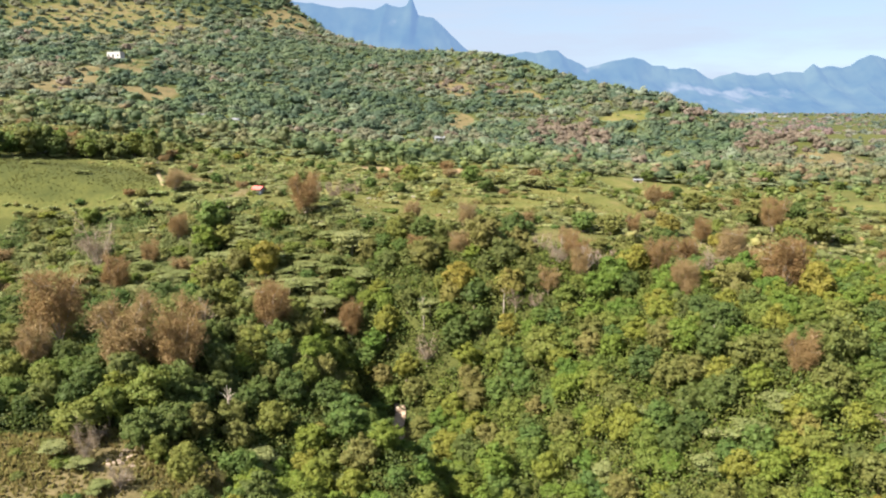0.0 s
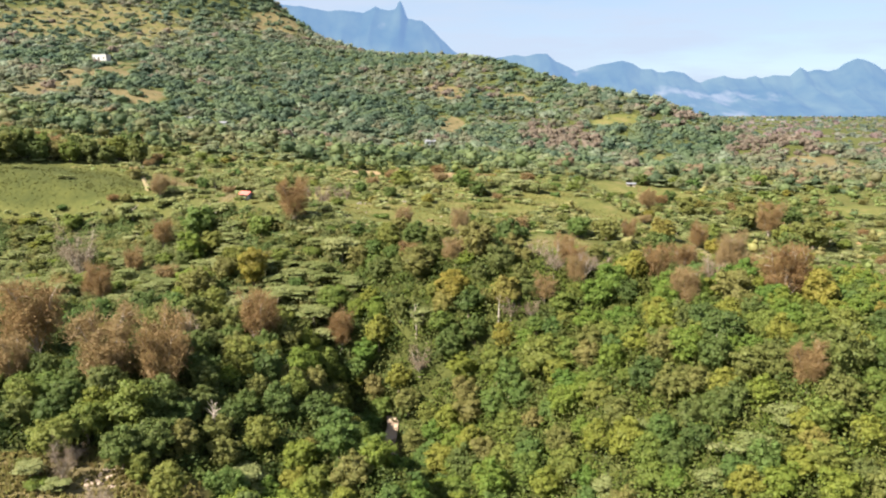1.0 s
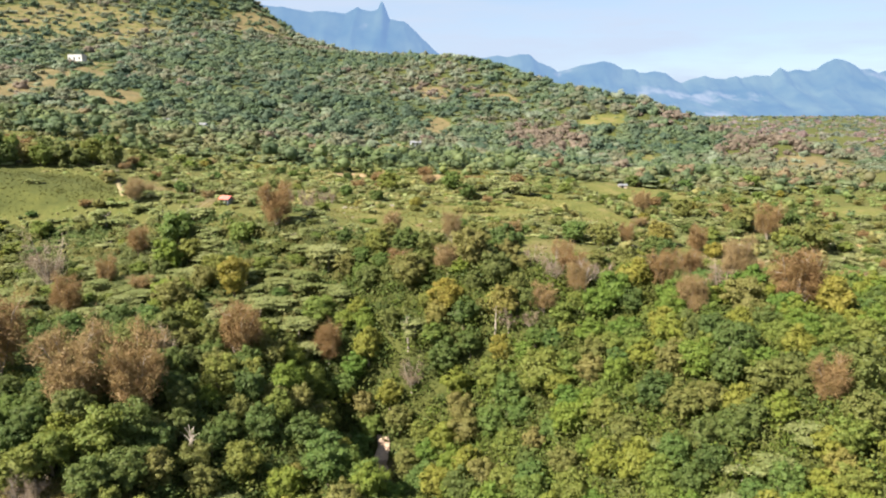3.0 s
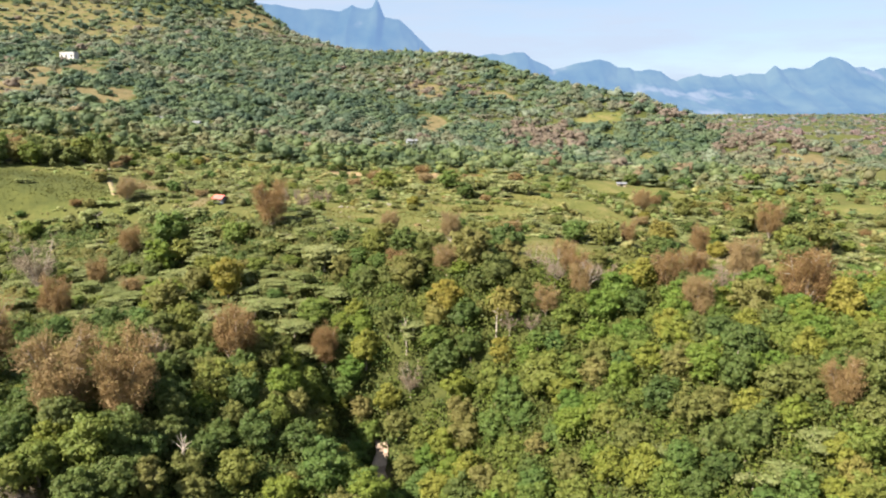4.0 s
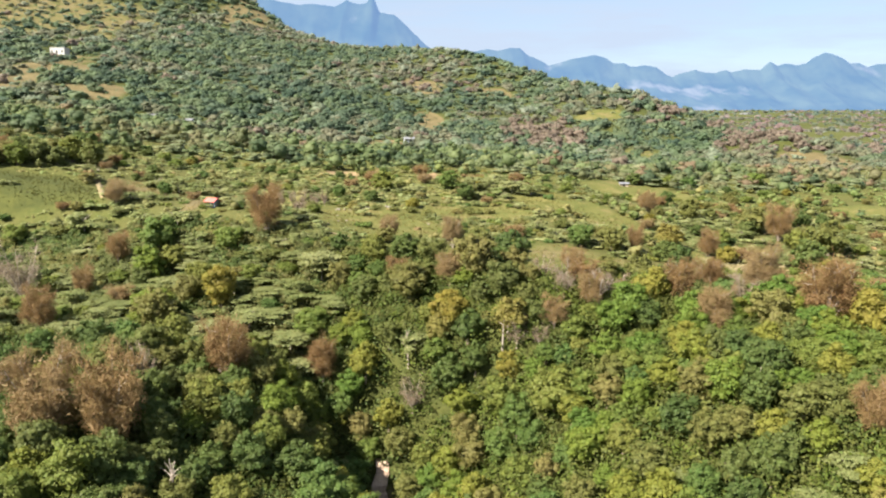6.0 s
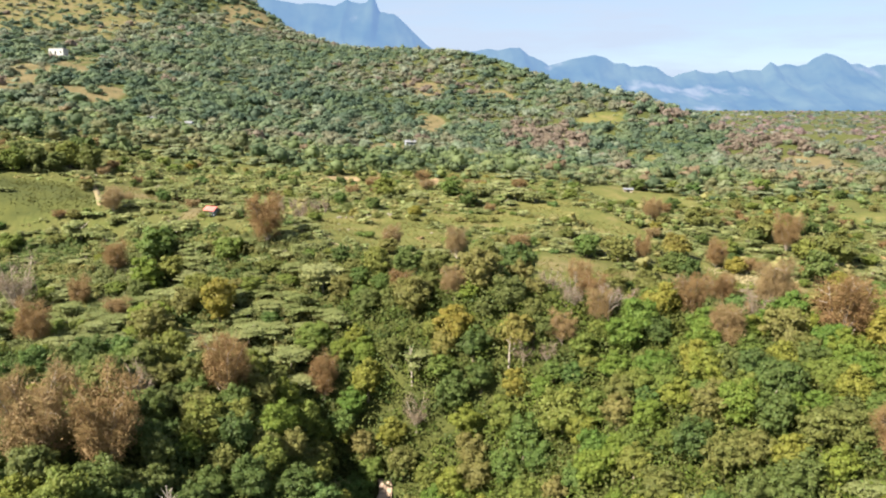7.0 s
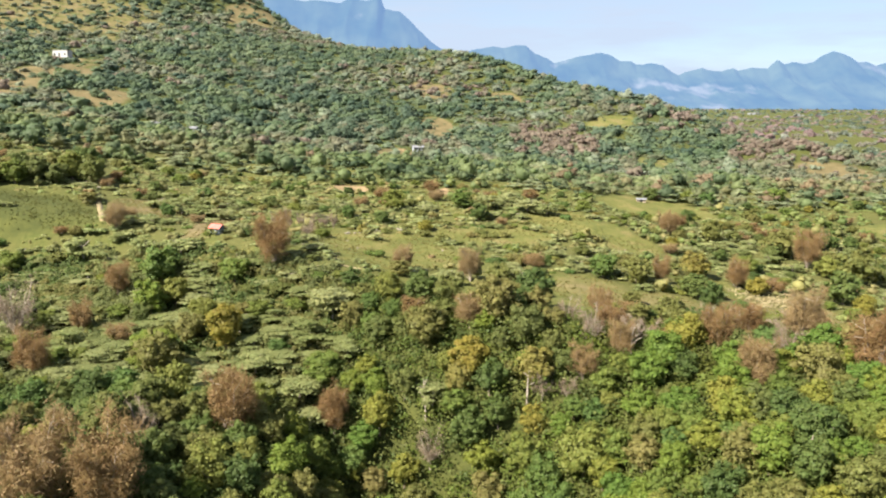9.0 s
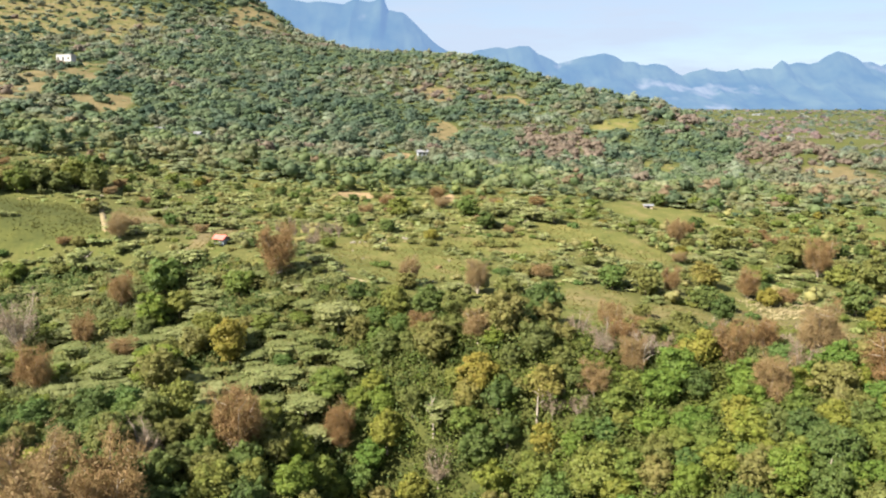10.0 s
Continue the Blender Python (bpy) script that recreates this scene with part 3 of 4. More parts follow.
def kinds(near):
    """All kinds of tree; those past the rim carry fewer and larger sprays."""
    n, z, k = (1.0, 1.0, 0) if near else (0.42, 1.45, 20)
    return {
        "dark": Kind("dark_broadleaf", "dense dark green broadleaf tree with a rounded crown", "tree", "dark green trees", DARK_LEAF, "round", BARK, 5, int(3700 * n), 0.168 * z, 1 + k),
        "mid": Kind("green_broadleaf", "rounded mid-green broadleaf tree in mixed woods", "tree", "mid-green trees", MID_LEAF, "round", BARK, 5, int(3700 * n), 0.168 * z, 2 + k),
        "lime": Kind("bright_broadleaf", "bright yellow-green broadleaf tree in full sun", "tree", "bright green trees", LIME_LEAF, "round", BARK, 5, int(3700 * n), 0.168 * z, 3 + k),
        "olive": Kind("drab_broadleaf", "dull olive-brown broadleaf tree with a loose crown", "tree", "olive-brown trees", OLIVE_LEAF, "round", BARK, 5, int(3200 * n), 0.168 * z, 4 + k),
        "yellow": Kind("yellow_broadleaf", "tree with yellowing autumn foliage", "tree", "yellowing trees", YELLOW_LEAF, "round", BARK, 3, int(3700 * n), 0.168 * z, 5 + k),
        "brown": Kind("withered_tree", "withered reddish-brown tree with thin dry foliage", "tree", "withered brown trees", BROWN_LEAF, "bare", PALE_BARK, 4, int(4600 * (n + 0.2)), 0.3, 6 + k),
        "grey": Kind("bare_tree", "leafless grey-brown tree with fine bare twigs", "tree", "bare grey trees", GREY_TWIG, "bare", PALE_BARK, 3, int(2200 * n), 0.3, 7 + k),
        "acacia": Kind("acacia_tree", "flat-topped pale green acacia with layered feathery foliage", "tree", "acacias", FEATHER_LEAF, "feather", PALE_BARK, 5, int(2000 * n), 0.22 * z, 8 + k),
        "bush": Kind("bush", "low rounded green shrub standing in the grass", "shrub", "shrubs of the pasture", MID_LEAF, "bush", BARK, 4, int(1300 * n), 0.24 * z, 9 + k),
        "scrub": Kind("thorn_bush", "low drab thorn shrub standing in the grass", "shrub", "thorn shrubs of the pasture", OLIVE_LEAF, "bush", BARK, 4, int(1300 * n), 0.24 * z, 10 + k),
    }


NEAR_KINDS, FAR_KINDS = kinds(True), kinds(False)


# Trees that stand out: x, y and the width of the crown.
BROWN_PLACES = [
    (-36.4, 155.9, 9.2), (67.4, 152.1, 10.2), (-75.1, 170.8, 7.2), (-83.5, 234.6, 6.2), (-73.3, 206.7, 6), (-38.2, 205.6, 9.2), (-75.6, 192.7, 5.4),
    (-9.6, 207.7, 5.3), (5.3, 204.5, 5.8), (52.6, 217, 4.8), (74.3, 223.9, 6.1), (106.9, 252.1, 9.4), (73.4, 277.3, 7.1), (52.1, 166.5, 6),
    (62.4, 167.3, 7.8), (45.7, 163.8, 6.8), (48.7, 155, 7.2), (71.2, 160.6, 6.9), (28.7, 163.3, 5.7), (28.1, 177.8, 5.3), (-72.6, 139.1, 12.1),
    (-56.7, 131.9, 11.6), (-47.4, 132.5, 10.9), (-73.5, 132.4, 6.7), (-21.1, 165.4, 6.2), (59.2, 124, 6.3),
]
GREY_PLACES = [
    (-89.6, 193.4, 11.3), (-34.9, 236.5, 5.1), (55.9, 160.2, 6.8), (24.3, 166.3, 5.6), (-48.9, 149.1, 6.5), (-54.1, 109, 4.8), (-4.3, 160.3, 5.5),
    (14.7, 160.1, 4.7),
]
OLIVE_PLACES = [
    (-13.6, 159.9, 6.2), (-28.2, 142.8, 6.3),
    (-46.6, 155, 6.2), (-42.2, 157.9, 8.3), (-33.9, 159, 6.2), (-20.9, 150.2, 6), (40.2, 138.9, 7.4), (7.9, 172.7, 10.3), (-53.8, 172.5, 9.8),
    (-51.2, 184.7, 7), (-19, 182.4, 6.4), (16.5, 178.9, 7.1), (10.8, 190.4, 8.1), (45.8, 214.6, 8.3), (103.1, 262.1, 13.7), (113.9, 236.7, 13.9),
    (87.5, 275.4, 9.1), (51.3, 176.2, 5), (-4.9, 172.6, 9.7), (57.6, 151.9, 9.8), (-36.6, 125.5, 6.5), (-38.8, 147.4, 6.8), (-13.9, 118.8, 7.8),
    (-6.6, 157.3, 6.5), (-4.9, 151.8, 7.1), (6, 151.1, 7.6), (21.2, 133.8, 6.5), (65.1, 123.8, 9.1), (43.5, 130.5, 7.2), (52, 128.5, 8.2),
    (27.9, 145.4, 6.6),
]
YELLOW_PLACES = [
    (-43.8, 182.7, 9.1), (65.7, 230.8, 9.8), (77.3, 219.1, 6.6), (96.6, 205.4, 7.1), (40, 164.2, 8.6), (2.8, 165.7, 8.2), (0.6, 164.4, 6),
    (13.3, 161.6, 8.1), (71.5, 146.7, 8.4), (-22.2, 129.2, 4.2), (13.1, 157.5, 5.4), (56.3, 114.2, 5.6),
]
LIME_PLACES = [
    (-15.8, 163.2, 6.7), (-27.6, 159.7, 6.6),
    (-59.8, 142.4, 8.4), (42.3, 151.5, 7), (43.6, 137.3, 8.3), (-62.8, 196.7, 8.6), (5.7, 170.9, 4.7), (121.5, 284, 7.8), (-38.3, 139.2, 4.9),
    (-17.5, 161.4, 5.4), (-13.1, 164.4, 7.3), (0.7, 144.7, 8.6), (8.9, 128.8, 8.1), (18, 127.7, 6.5), (22.9, 139.8, 7.5), (31.4, 127.1, 8),
    (56.6, 107.6, 7.5), (63.7, 113, 6.1), (52.3, 124.1, 6.2), (50.5, 134.5, 5.3), (62.3, 137.5, 6.6), (34.5, 152, 6.4), (4.8, 157.4, 7.1),
]
MID_PLACES = [
    (-17.9, 161.6, 7.1), (-21, 155.1, 7.1), (-23.9, 158.6, 7.6), (-12.5, 157.9, 5.5),
    (-69.1, 157.6, 6.6), (-54.7, 158.2, 6.4), (-55.8, 141.3, 4.8), (-32.6, 148.3, 5.8), (-15.9, 155.4, 9.5), (-22, 159.4, 6.3), (-64.3, 208.9, 11.4),
    (-106.1, 224.7, 7.1), (-58.3, 199.5, 7), (-46.7, 203.5, 8.4), (-49.8, 191, 7.9), (-76.4, 253.6, 5), (-27.3, 270.6, 5.2), (-12.2, 185.2, 6.9),
    (-14.1, 287.4, 10.3), (8.7, 295.7, 9.5), (38.3, 217, 8.3), (84.2, 240.8, 7), (107.7, 242.8, 8.8), (105.4, 349.5, 7.8), (114.2, 350.8, 8.4),
    (142.7, 352.2, 11.3), (-48.9, 121, 8.8), (-57.7, 113.6, 8.1), (-67.6, 124.7, 5.9), (-30.1, 127.3, 7), (-44.3, 111.6, 4.8), (-38.4, 107.6, 6.7),
    (-17, 127.6, 8.9), (-20, 122.3, 6.2), (-11.2, 126.5, 5.9), (-7.6, 114.8, 4.9),
]
MID_PLACES += [
    (13, 143.4, 7.3), (11.5, 154.3, 7.6), (19.9, 149.3, 10.3), (2.1, 128.4, 6.3), (28.5, 137, 6.9), (15.5, 147.7, 6.7), (0.1, 162.8, 7.2),
]
DARK_PLACES = [
    (-64.9, 159.3, 5.5), (-42.3, 143.2, 4.2), (-33.5, 133.2, 5.3), (38.1, 158.8, 5.8), (65.2, 153, 5.4), (16.1, 181.6, 9.8), (-93, 277.5, 3.4),
    (-61.2, 209.4, 4), (-89.5, 202.8, 7.2), (-63.7, 194.2, 5.3), (-23.9, 257.2, 4.9), (-20, 192.9, 5.1), (11.2, 175.8, 6.7), (-13.9, 177.2, 6.4),
    (12.9, 276.5, 7.4), (57.2, 206.8, 8.1), (56.7, 195.3, 6.4), (100.2, 259.4, 7.3), (124.2, 275, 10.1), (134.4, 278, 5.8), (97.4, 215.5, 10.5),
    (89.6, 304.4, 7.6), (90.1, 351.1, 7.7), (98.5, 350.7, 7.8), (48.8, 144.6, 7.8), (58.7, 145.1, 6.3), (12.7, 166.7, 7.7), (-59.5, 123, 7.1),
    (-47.3, 113.5, 7.8), (-32.2, 142, 7.8), (-28.3, 134.7, 7.3), (-22, 136, 7.3),
]
DARK_PLACES += [
    (-3.9, 142.4, 6.8), (38.2, 121.5, 6.1), (41.5, 122.3, 6.5), (41.3, 125.8, 6), (36.1, 134.9, 7.3), (50.5, 138.3, 9.5), (45.3, 146.9, 7),
    (61.1, 108.8, 4.8), (7.2, 160, 5.9),
]
BUSH_PLACES = [
    (-16.7, 221.3, 5.7), (4.1, 227.6, 4), (9.7, 230.1, 3.7), (67.7, 205.4, 4.4), (41.7, 280.8, 5.5),
]
ACACIA_PLACES = [
    (-18.9, 153.7, 6.5),
    (-81, 230, 4.9), (-71.7, 223.2, 8.7), (-62.5, 218.8, 8.7), (-88.2, 224.9, 9.4), (-79.8, 219.7, 8), (-55.1, 208.1, 7.3), (-83.9, 203.6, 6.2),
    (-46.8, 208.7, 5.5), (-51.5, 227.5, 4.9), (-82.3, 267.5, 8.9), (-74.9, 262, 9), (-68.8, 260, 8.9), (-62.3, 256.8, 7.7), (30.1, 234.8, 5.1),
    (33.1, 222.1, 6.2), (-23.4, 186.7, 10.7), (-27.3, 182.2, 7.8), (17.3, 292.6, 9.4), (24.6, 298.3, 9.7), (30.1, 289.3, 10.1), (36.4, 287.4, 9.4),
    (-34.9, 264, 7.8), (76.2, 237.5, 4.5), (-19.8, 208.7, 3.1), (48.2, 236.5, 5.5), (-31.1, 119.1, 7.3), (-17.6, 118.1, 5.6), (44.8, 119.4, 5.1),
    (48.4, 117.2, 7.7), (42.2, 116.5, 5.7), (34.8, 129, 5.3), (54.2, 119.7, 6.1),
]
ACACIA_PLACES += [
    (27.4, 124.1, 5.2),
]
SCRUB_PLACES = [
    (-81.3, 209.9, 7), (0.5, 249.2, 5.7), (0.9, 242.9, 3.1), (18, 226.2, 8.2), (26.6, 240.6, 6.1), (-15, 253, 4.2), (-10.2, 251.3, 4.8),
    (-4.7, 252.4, 4.8), (9.1, 255.4, 4.9), (14.6, 253.3, 5.1), (18.8, 255.3, 4.9), (45, 255.3, 5),
]

planted = []


def plant(kind, x, y, across, tall=1.0):
    (NEAR_KINDS if y < 196 or kind in ("brown", "grey", "yellow") else FAR_KINDS)[kind].plant(x, y, across, tall)
    planted.append((x, y, across))


for kind, places in (("brown", BROWN_PLACES), ("grey", GREY_PLACES), ("olive", OLIVE_PLACES), ("yellow", YELLOW_PLACES), ("lime", LIME_PLACES),
                     ("mid", MID_PLACES), ("dark", DARK_PLACES), ("bush", BUSH_PLACES), ("scrub", SCRUB_PLACES), ("acacia", ACACIA_PLACES)):
    for x, y, across in places:
        plant(kind, x, y, across, 1.25 if kind in ("brown", "grey") else 0.85 if y > 200 else 1.0)


def crowded(x, y, across, share=0.40):
    spots = np.array(planted)
    return bool(np.any(np.hypot(spots[:, 0] - x, spots[:, 1] - y) < (spots[:, 2] + across) * share))


def pick(rng, shares):
    names = list(shares)
    p = np.array([shares[n] for n in names])
    return names[rng.choice(len(names), p=p / p.sum())]


def woods():
    """The ravine's woods, filled in round the marked trees."""
    rng = np.random.default_rng(11)
    for y in np.arange(97, 232, 3.0):
        for x in np.arange(-130, 112, 3.0):
            px, py = x + rng.uniform(-1.7, 1.7), y + rng.uniform(-1.7, 1.7)
            edge = py - float(wood_edge(px))
            if abs(px) > 0.62 * py + 8 or edge > 6 or (py < 108 and -20 < px < 25):
                continue
            across = rng.uniform(4.6, 7.6)
            inside, _ = openness(px, py)
            if inside > 0.05 or math.hypot(px + 11, py - 151) < 2.5 or crowded(px, py, across, 0.22 if px > -6 and edge < -6 else 0.28) or (abs(px + 0.067 * py) < across * 0.35 and 136 < py < 158):
                continue
            if px < -62 and py < 168:
                across *= 0.7
            if edge > -9:
                shares = {"olive": 0.42, "dark": 0.16, "mid": 0.22, "brown": 0.10, "yellow": 0.05, "grey": 0.05}
                if px > 15:
                    shares = {"olive": 0.34, "dark": 0.10, "mid": 0.16, "brown": 0.24, "grey": 0.16}
                if px < -25:
                    shares = {"mid": 0.22, "acacia": 0.42, "olive": 0.2, "lime": 0.16}
            elif px > -4 and py < 158:
                shares = {"lime": 0.38, "mid": 0.38, "olive": 0.10, "dark": 0.11, "yellow": 0.02, "grey": 0.01}
            elif py > 164:
                shares = {"mid": 0.30, "lime": 0.22, "olive": 0.24, "acacia": 0.2, "dark": 0.04}
            else:
                # Dark trees grow here; extra ones put the deep shade into leaf colour.
                shares = {"dark": 0.52, "mid": 0.28, "olive": 0.17, "lime": 0.03}
                across *= 1.15
                # Brighter kinds picked to offset the shade that falls here.
                if px > -34:
                    shares = {"mid": 0.34, "lime": 0.44, "olive": 0.14, "dark": 0.08}
            low = px < -20 and py > 165
            if low:
                across *= rng.uniform(0.85, 1.7)
                shares = {"acacia": 0.62, "lime": 0.08, "olive": 0.14, "mid": 0.11, "dark": 0.02, "brown": 0.03}
            plant(pick(rng, shares), px, py, across * ((0.72 if py > 192 else 0.88) if low else 1.0), (0.5 if py > 192 else 0.66) if low else 0.85 if edge > -12 else 1.0)


def undergrowth():
    """Leafy shrubs and vines that close the floor of the ravine's woods."""
    rng = np.random.default_rng(19)
    verts, faces, colours, n = [], [], [], 0
    gx, gy = np.meshgrid(np.arange(-128, 112, 1.5), np.arange(97, 228, 1.5))
    x, y = gx.ravel() + rng.uniform(-0.8, 0.8, gx.size), gy.ravel() + rng.uniform(-0.8, 0.8, gx.size)
    inside, _ = openness(x, y)
    ok = (np.abs(x) < 0.62 * y + 8) & (y - wood_edge(x) < 7) & (inside < 0.1) & ~((np.abs(x + 9.4) < 2.0) & (y > 140) & (y < 157))
    x, y = x[ok], y[ok]
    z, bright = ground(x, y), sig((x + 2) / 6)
    hues = np.array([(0.080, 0.114, 0.030), (0.098, 0.130, 0.030), (0.122, 0.138, 0.036), (0.118, 0.156, 0.028), (0.140, 0.158, 0.032)])
    patch = fractal(x, y, 16, 77, 3)
    for px, py, pz, sunny, kind_of in zip(x, y, z, bright, patch):
        s = (rng.uniform(0.9, 1.9) + 0.3 * sunny) * (0.85 if px < -20 and py > 165 else 1.1)
        if px < -20 and py > 165:
            s = 0.45 + 1.3 * rng.uniform() ** 2.5
        lobes = [((px, py, pz + s * 0.5), (s, s, s * 0.9)), ((px + rng.normal() * 0.6, py + rng.normal() * 0.6, pz + s), (s * 0.7, s * 0.7, s * 0.7))]
        place, normal = clump_points(rng, lobes, 66, 0.14)
        v, f = sprays(rng, place, unit(normal + rng.normal(size=normal.shape) * 0.4 + [0, 0, 0.2]), 0.28 * rng.uniform(0.6, 1.3, size=66))
        verts.append(v)
        faces.append(f + n)
        n += len(v)
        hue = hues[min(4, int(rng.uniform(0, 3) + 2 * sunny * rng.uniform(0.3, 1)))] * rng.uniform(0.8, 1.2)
        if px < -20 and py > 165:
            hue = np.array([(0.150, 0.170, 0.062), (0.190, 0.185, 0.062), (0.110, 0.150, 0.046)][int(np.clip((kind_of - 0.35) * 10 + rng.normal() * 0.5, 0, 2.9))]) * rng.uniform(0.75, 1.25)
        colours.append(np.tile([*hue, 1.0], (len(v), 1)))
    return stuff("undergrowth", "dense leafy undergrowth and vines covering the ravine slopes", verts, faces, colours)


def stuff(name, label, verts, faces, colours):
    verts, faces, colours = np.concatenate(verts), np.concatenate(faces), np.concatenate(colours)
    me = bpy.data.meshes.new(name)
    me.vertices.add(len(verts))
    me.vertices.foreach_set("co", verts.astype(np.float32).ravel())
    me.loops.add(faces.size)
    me.loops.foreach_set("vertex_index", faces.astype(np.int32).ravel())
    me.polygons.add(len(faces))
    me.polygons.foreach_set("loop_start", np.arange(0, faces.size, 3, dtype=np.int32))
    me.polygons.foreach_set("use_smooth", np.ones(len(faces), dtype=bool))
    me.update(calc_edges=True)
    me.attributes.new("leaf_colour", "FLOAT_COLOR", "POINT").data.foreach_set("color", colours.astype(np.float32).ravel())
    me.materials.append(FAR_LEAF)
    return tagged(new(name, me), label, "woods", kind="stuff")


def savanna():
    """Acacias and shrubs scattered over the plateau."""
    rng = np.random.default_rng(12)
    count = {"acacia": 0, "bush": 0}
    for y in np.arange(196, 345, 4.4):
        for x in np.arange(-190, 190, 4.4):
            px, py = x + rng.uniform(-2.1, 2.1), y + rng.uniform(-2.1, 2.1)
            if abs(px) > 0.60 * py or py - float(wood_edge(px)) < 6:
                continue
            inside, _ = openness(px, py)
            thick = float(fractal(px, py, 34, 41, 3))
            chance = (0.85 if thick > 0.48 else 0.42) if inside < 0.05 else 0.015
            if px > 66 and inside < 0.05:
                chance = 0.9
            if px < -45 and py < 250 and inside < 0.05:
                chance = 0.95
            if rng.uniform() > chance:
                continue
            shares = {"acacia": 0.40, "bush": 0.16, "scrub": 0.18, "mid": 0.07, "olive": 0.09, "dark": 0.05, "brown": 0.035, "yellow": 0.015}
            kind = pick(rng, shares)
            across = rng.uniform(3.2, 7.2) * (0.75 if kind in ("bush", "scrub") else 1.0)
            if px < -45 and py < 250:
                across *= 0.75
            if crowded(px, py, across, 0.36) or count.get(kind, 0) > 165:
                continue
            count[kind] = count.get(kind, 0) + 1
            plant(kind, px, py, across, 0.55 if px < -45 and py < 250 else 0.60)


def hedge(points, step, low, high):
    """A row of shrubs and acacias along a field's edge."""
    rng = np.random.default_rng(int(abs(points[0][0]) * 7 + 3))
    for (ax, ay), (bx, by) in zip(points, points[1:]):
        n = max(1, int(math.hypot(bx - ax, by - ay) / step))
        for k in range(n):
            f = (k + rng.uniform(0.1, 0.9)) / n
            plant(pick(rng, {"bush": 0.35, "scrub": 0.35, "acacia": 0.3}), ax + (bx - ax) * f + rng.normal() * 0.7, ay + (by - ay) * f + rng.normal() * 0.7, rng.uniform(low, high), 0.8)


woods()
undergrowth()
hedge([(12, 244), (24, 236), (36, 229), (47, 217), (56, 205)], 2.4, 2.8, 5.0)
hedge([(-34, 274), (-18, 271), (4, 265), (22, 266), (39, 258)], 2.2, 2.2, 3.8)
hedge([(-88, 288), (-67, 287), (-49, 291), (-31, 298)], 2.4, 3.0, 5.5)
for k in range(16):
    plant(("dark", "mid", "dark", "olive")[k % 4], -152 + 2.7 * k + random.uniform(-1, 1), 257 + 2.0 * k + (k % 3) * 4.5 + random.uniform(-1, 1), random.uniform(8.5, 12.5), 0.95)
hedge([(-43, 250), (-35, 218), (-39, 212)], 2.6, 2.4, 4.0)
for x, y, across, kind in ((-58.7, 108.9, 4.9, "acacia"), (-54.1, 106.5, 4.3, "acacia"), (-61.2, 111.2, 3.5, "scrub"), (-43.9, 111.8, 4.0, "bush"), (-48.9, 101.8, 3.6, "acacia"), (-56.8, 107.2, 4.4, "bush"), (-61.3, 103.0, 3.2, "scrub"), (-46.8, 103.6, 4.5, "grey"), (-54.5, 114.2, 3.9, "grey"), (-64.5, 108.8, 2.9, "bush"), (-41.3, 109.7, 3.4, "scrub"), (-52.0, 99.0, 3.6, "bush"), (-36.6, 106.5, 4.1, "olive")):
    plant(kind, x, y, across, 0.8)
for k in range(9):
    plant("grey", -47 + 2.1 * k + random.uniform(-0.6, 0.6), 257 + random.uniform(-5, 5), random.uniform(2.2, 3.2), 1.7)
savanna()
for kind in (*NEAR_KINDS.values(), *FAR_KINDS.values()):
    kind.settle()


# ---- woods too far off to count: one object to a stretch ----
# Leaf colours, paled and blued so that they carry distance haze.
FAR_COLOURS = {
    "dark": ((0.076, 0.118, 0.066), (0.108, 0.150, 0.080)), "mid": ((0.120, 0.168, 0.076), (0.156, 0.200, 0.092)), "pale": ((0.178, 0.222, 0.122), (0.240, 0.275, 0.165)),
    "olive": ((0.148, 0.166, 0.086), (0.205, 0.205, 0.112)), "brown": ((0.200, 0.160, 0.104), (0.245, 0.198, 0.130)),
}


# Stands of one colour on the hill: middle, half width and depth, kind.
STANDS = [
    (77, 527, 19.1, 40.6, "brown"), (99, 528, 13.5, 26.5, "brown"), (174, 583, 21.5, 23.4, "brown"), (221, 502, 24.2, 60.2, "brown"),
    (307, 544, 17.0, 65.2, "brown"), (191, 493, 11.3, 11.2, "brown"), (2, 663, 19.1, 30.9, "brown"), (41, 655, 14.1, 15.6, "brown"),
    (-278, 617, 29.1, 24.4, "dark"), (-201, 559, 15.3, 26.0, "dark"), (-159, 340, 15.6, 40.5, "dark"), (-153, 393, 14.6, 34.0, "dark"),
    (-50, 498, 18.3, 37.2, "dark"), (-19, 516, 10.8, 32.4, "dark"), (147, 619, 29.5, 31.2, "dark"), (-73, 578, 16.5, 23.9, "dark"),
    (-127, 614, 26.3, 32.1, "dark"), (-172, 626, 27.8, 28.9, "mid"), (-168, 453, 17.3, 19.7, "mid"), (141, 439, 26.4, 45.4, "mid"),
    (38, 361, 17.2, 37.8, "pale"), (-93, 327, 16.3, 38.8, "pale"), (-67, 352, 10.0, 21.7, "pale"),
]


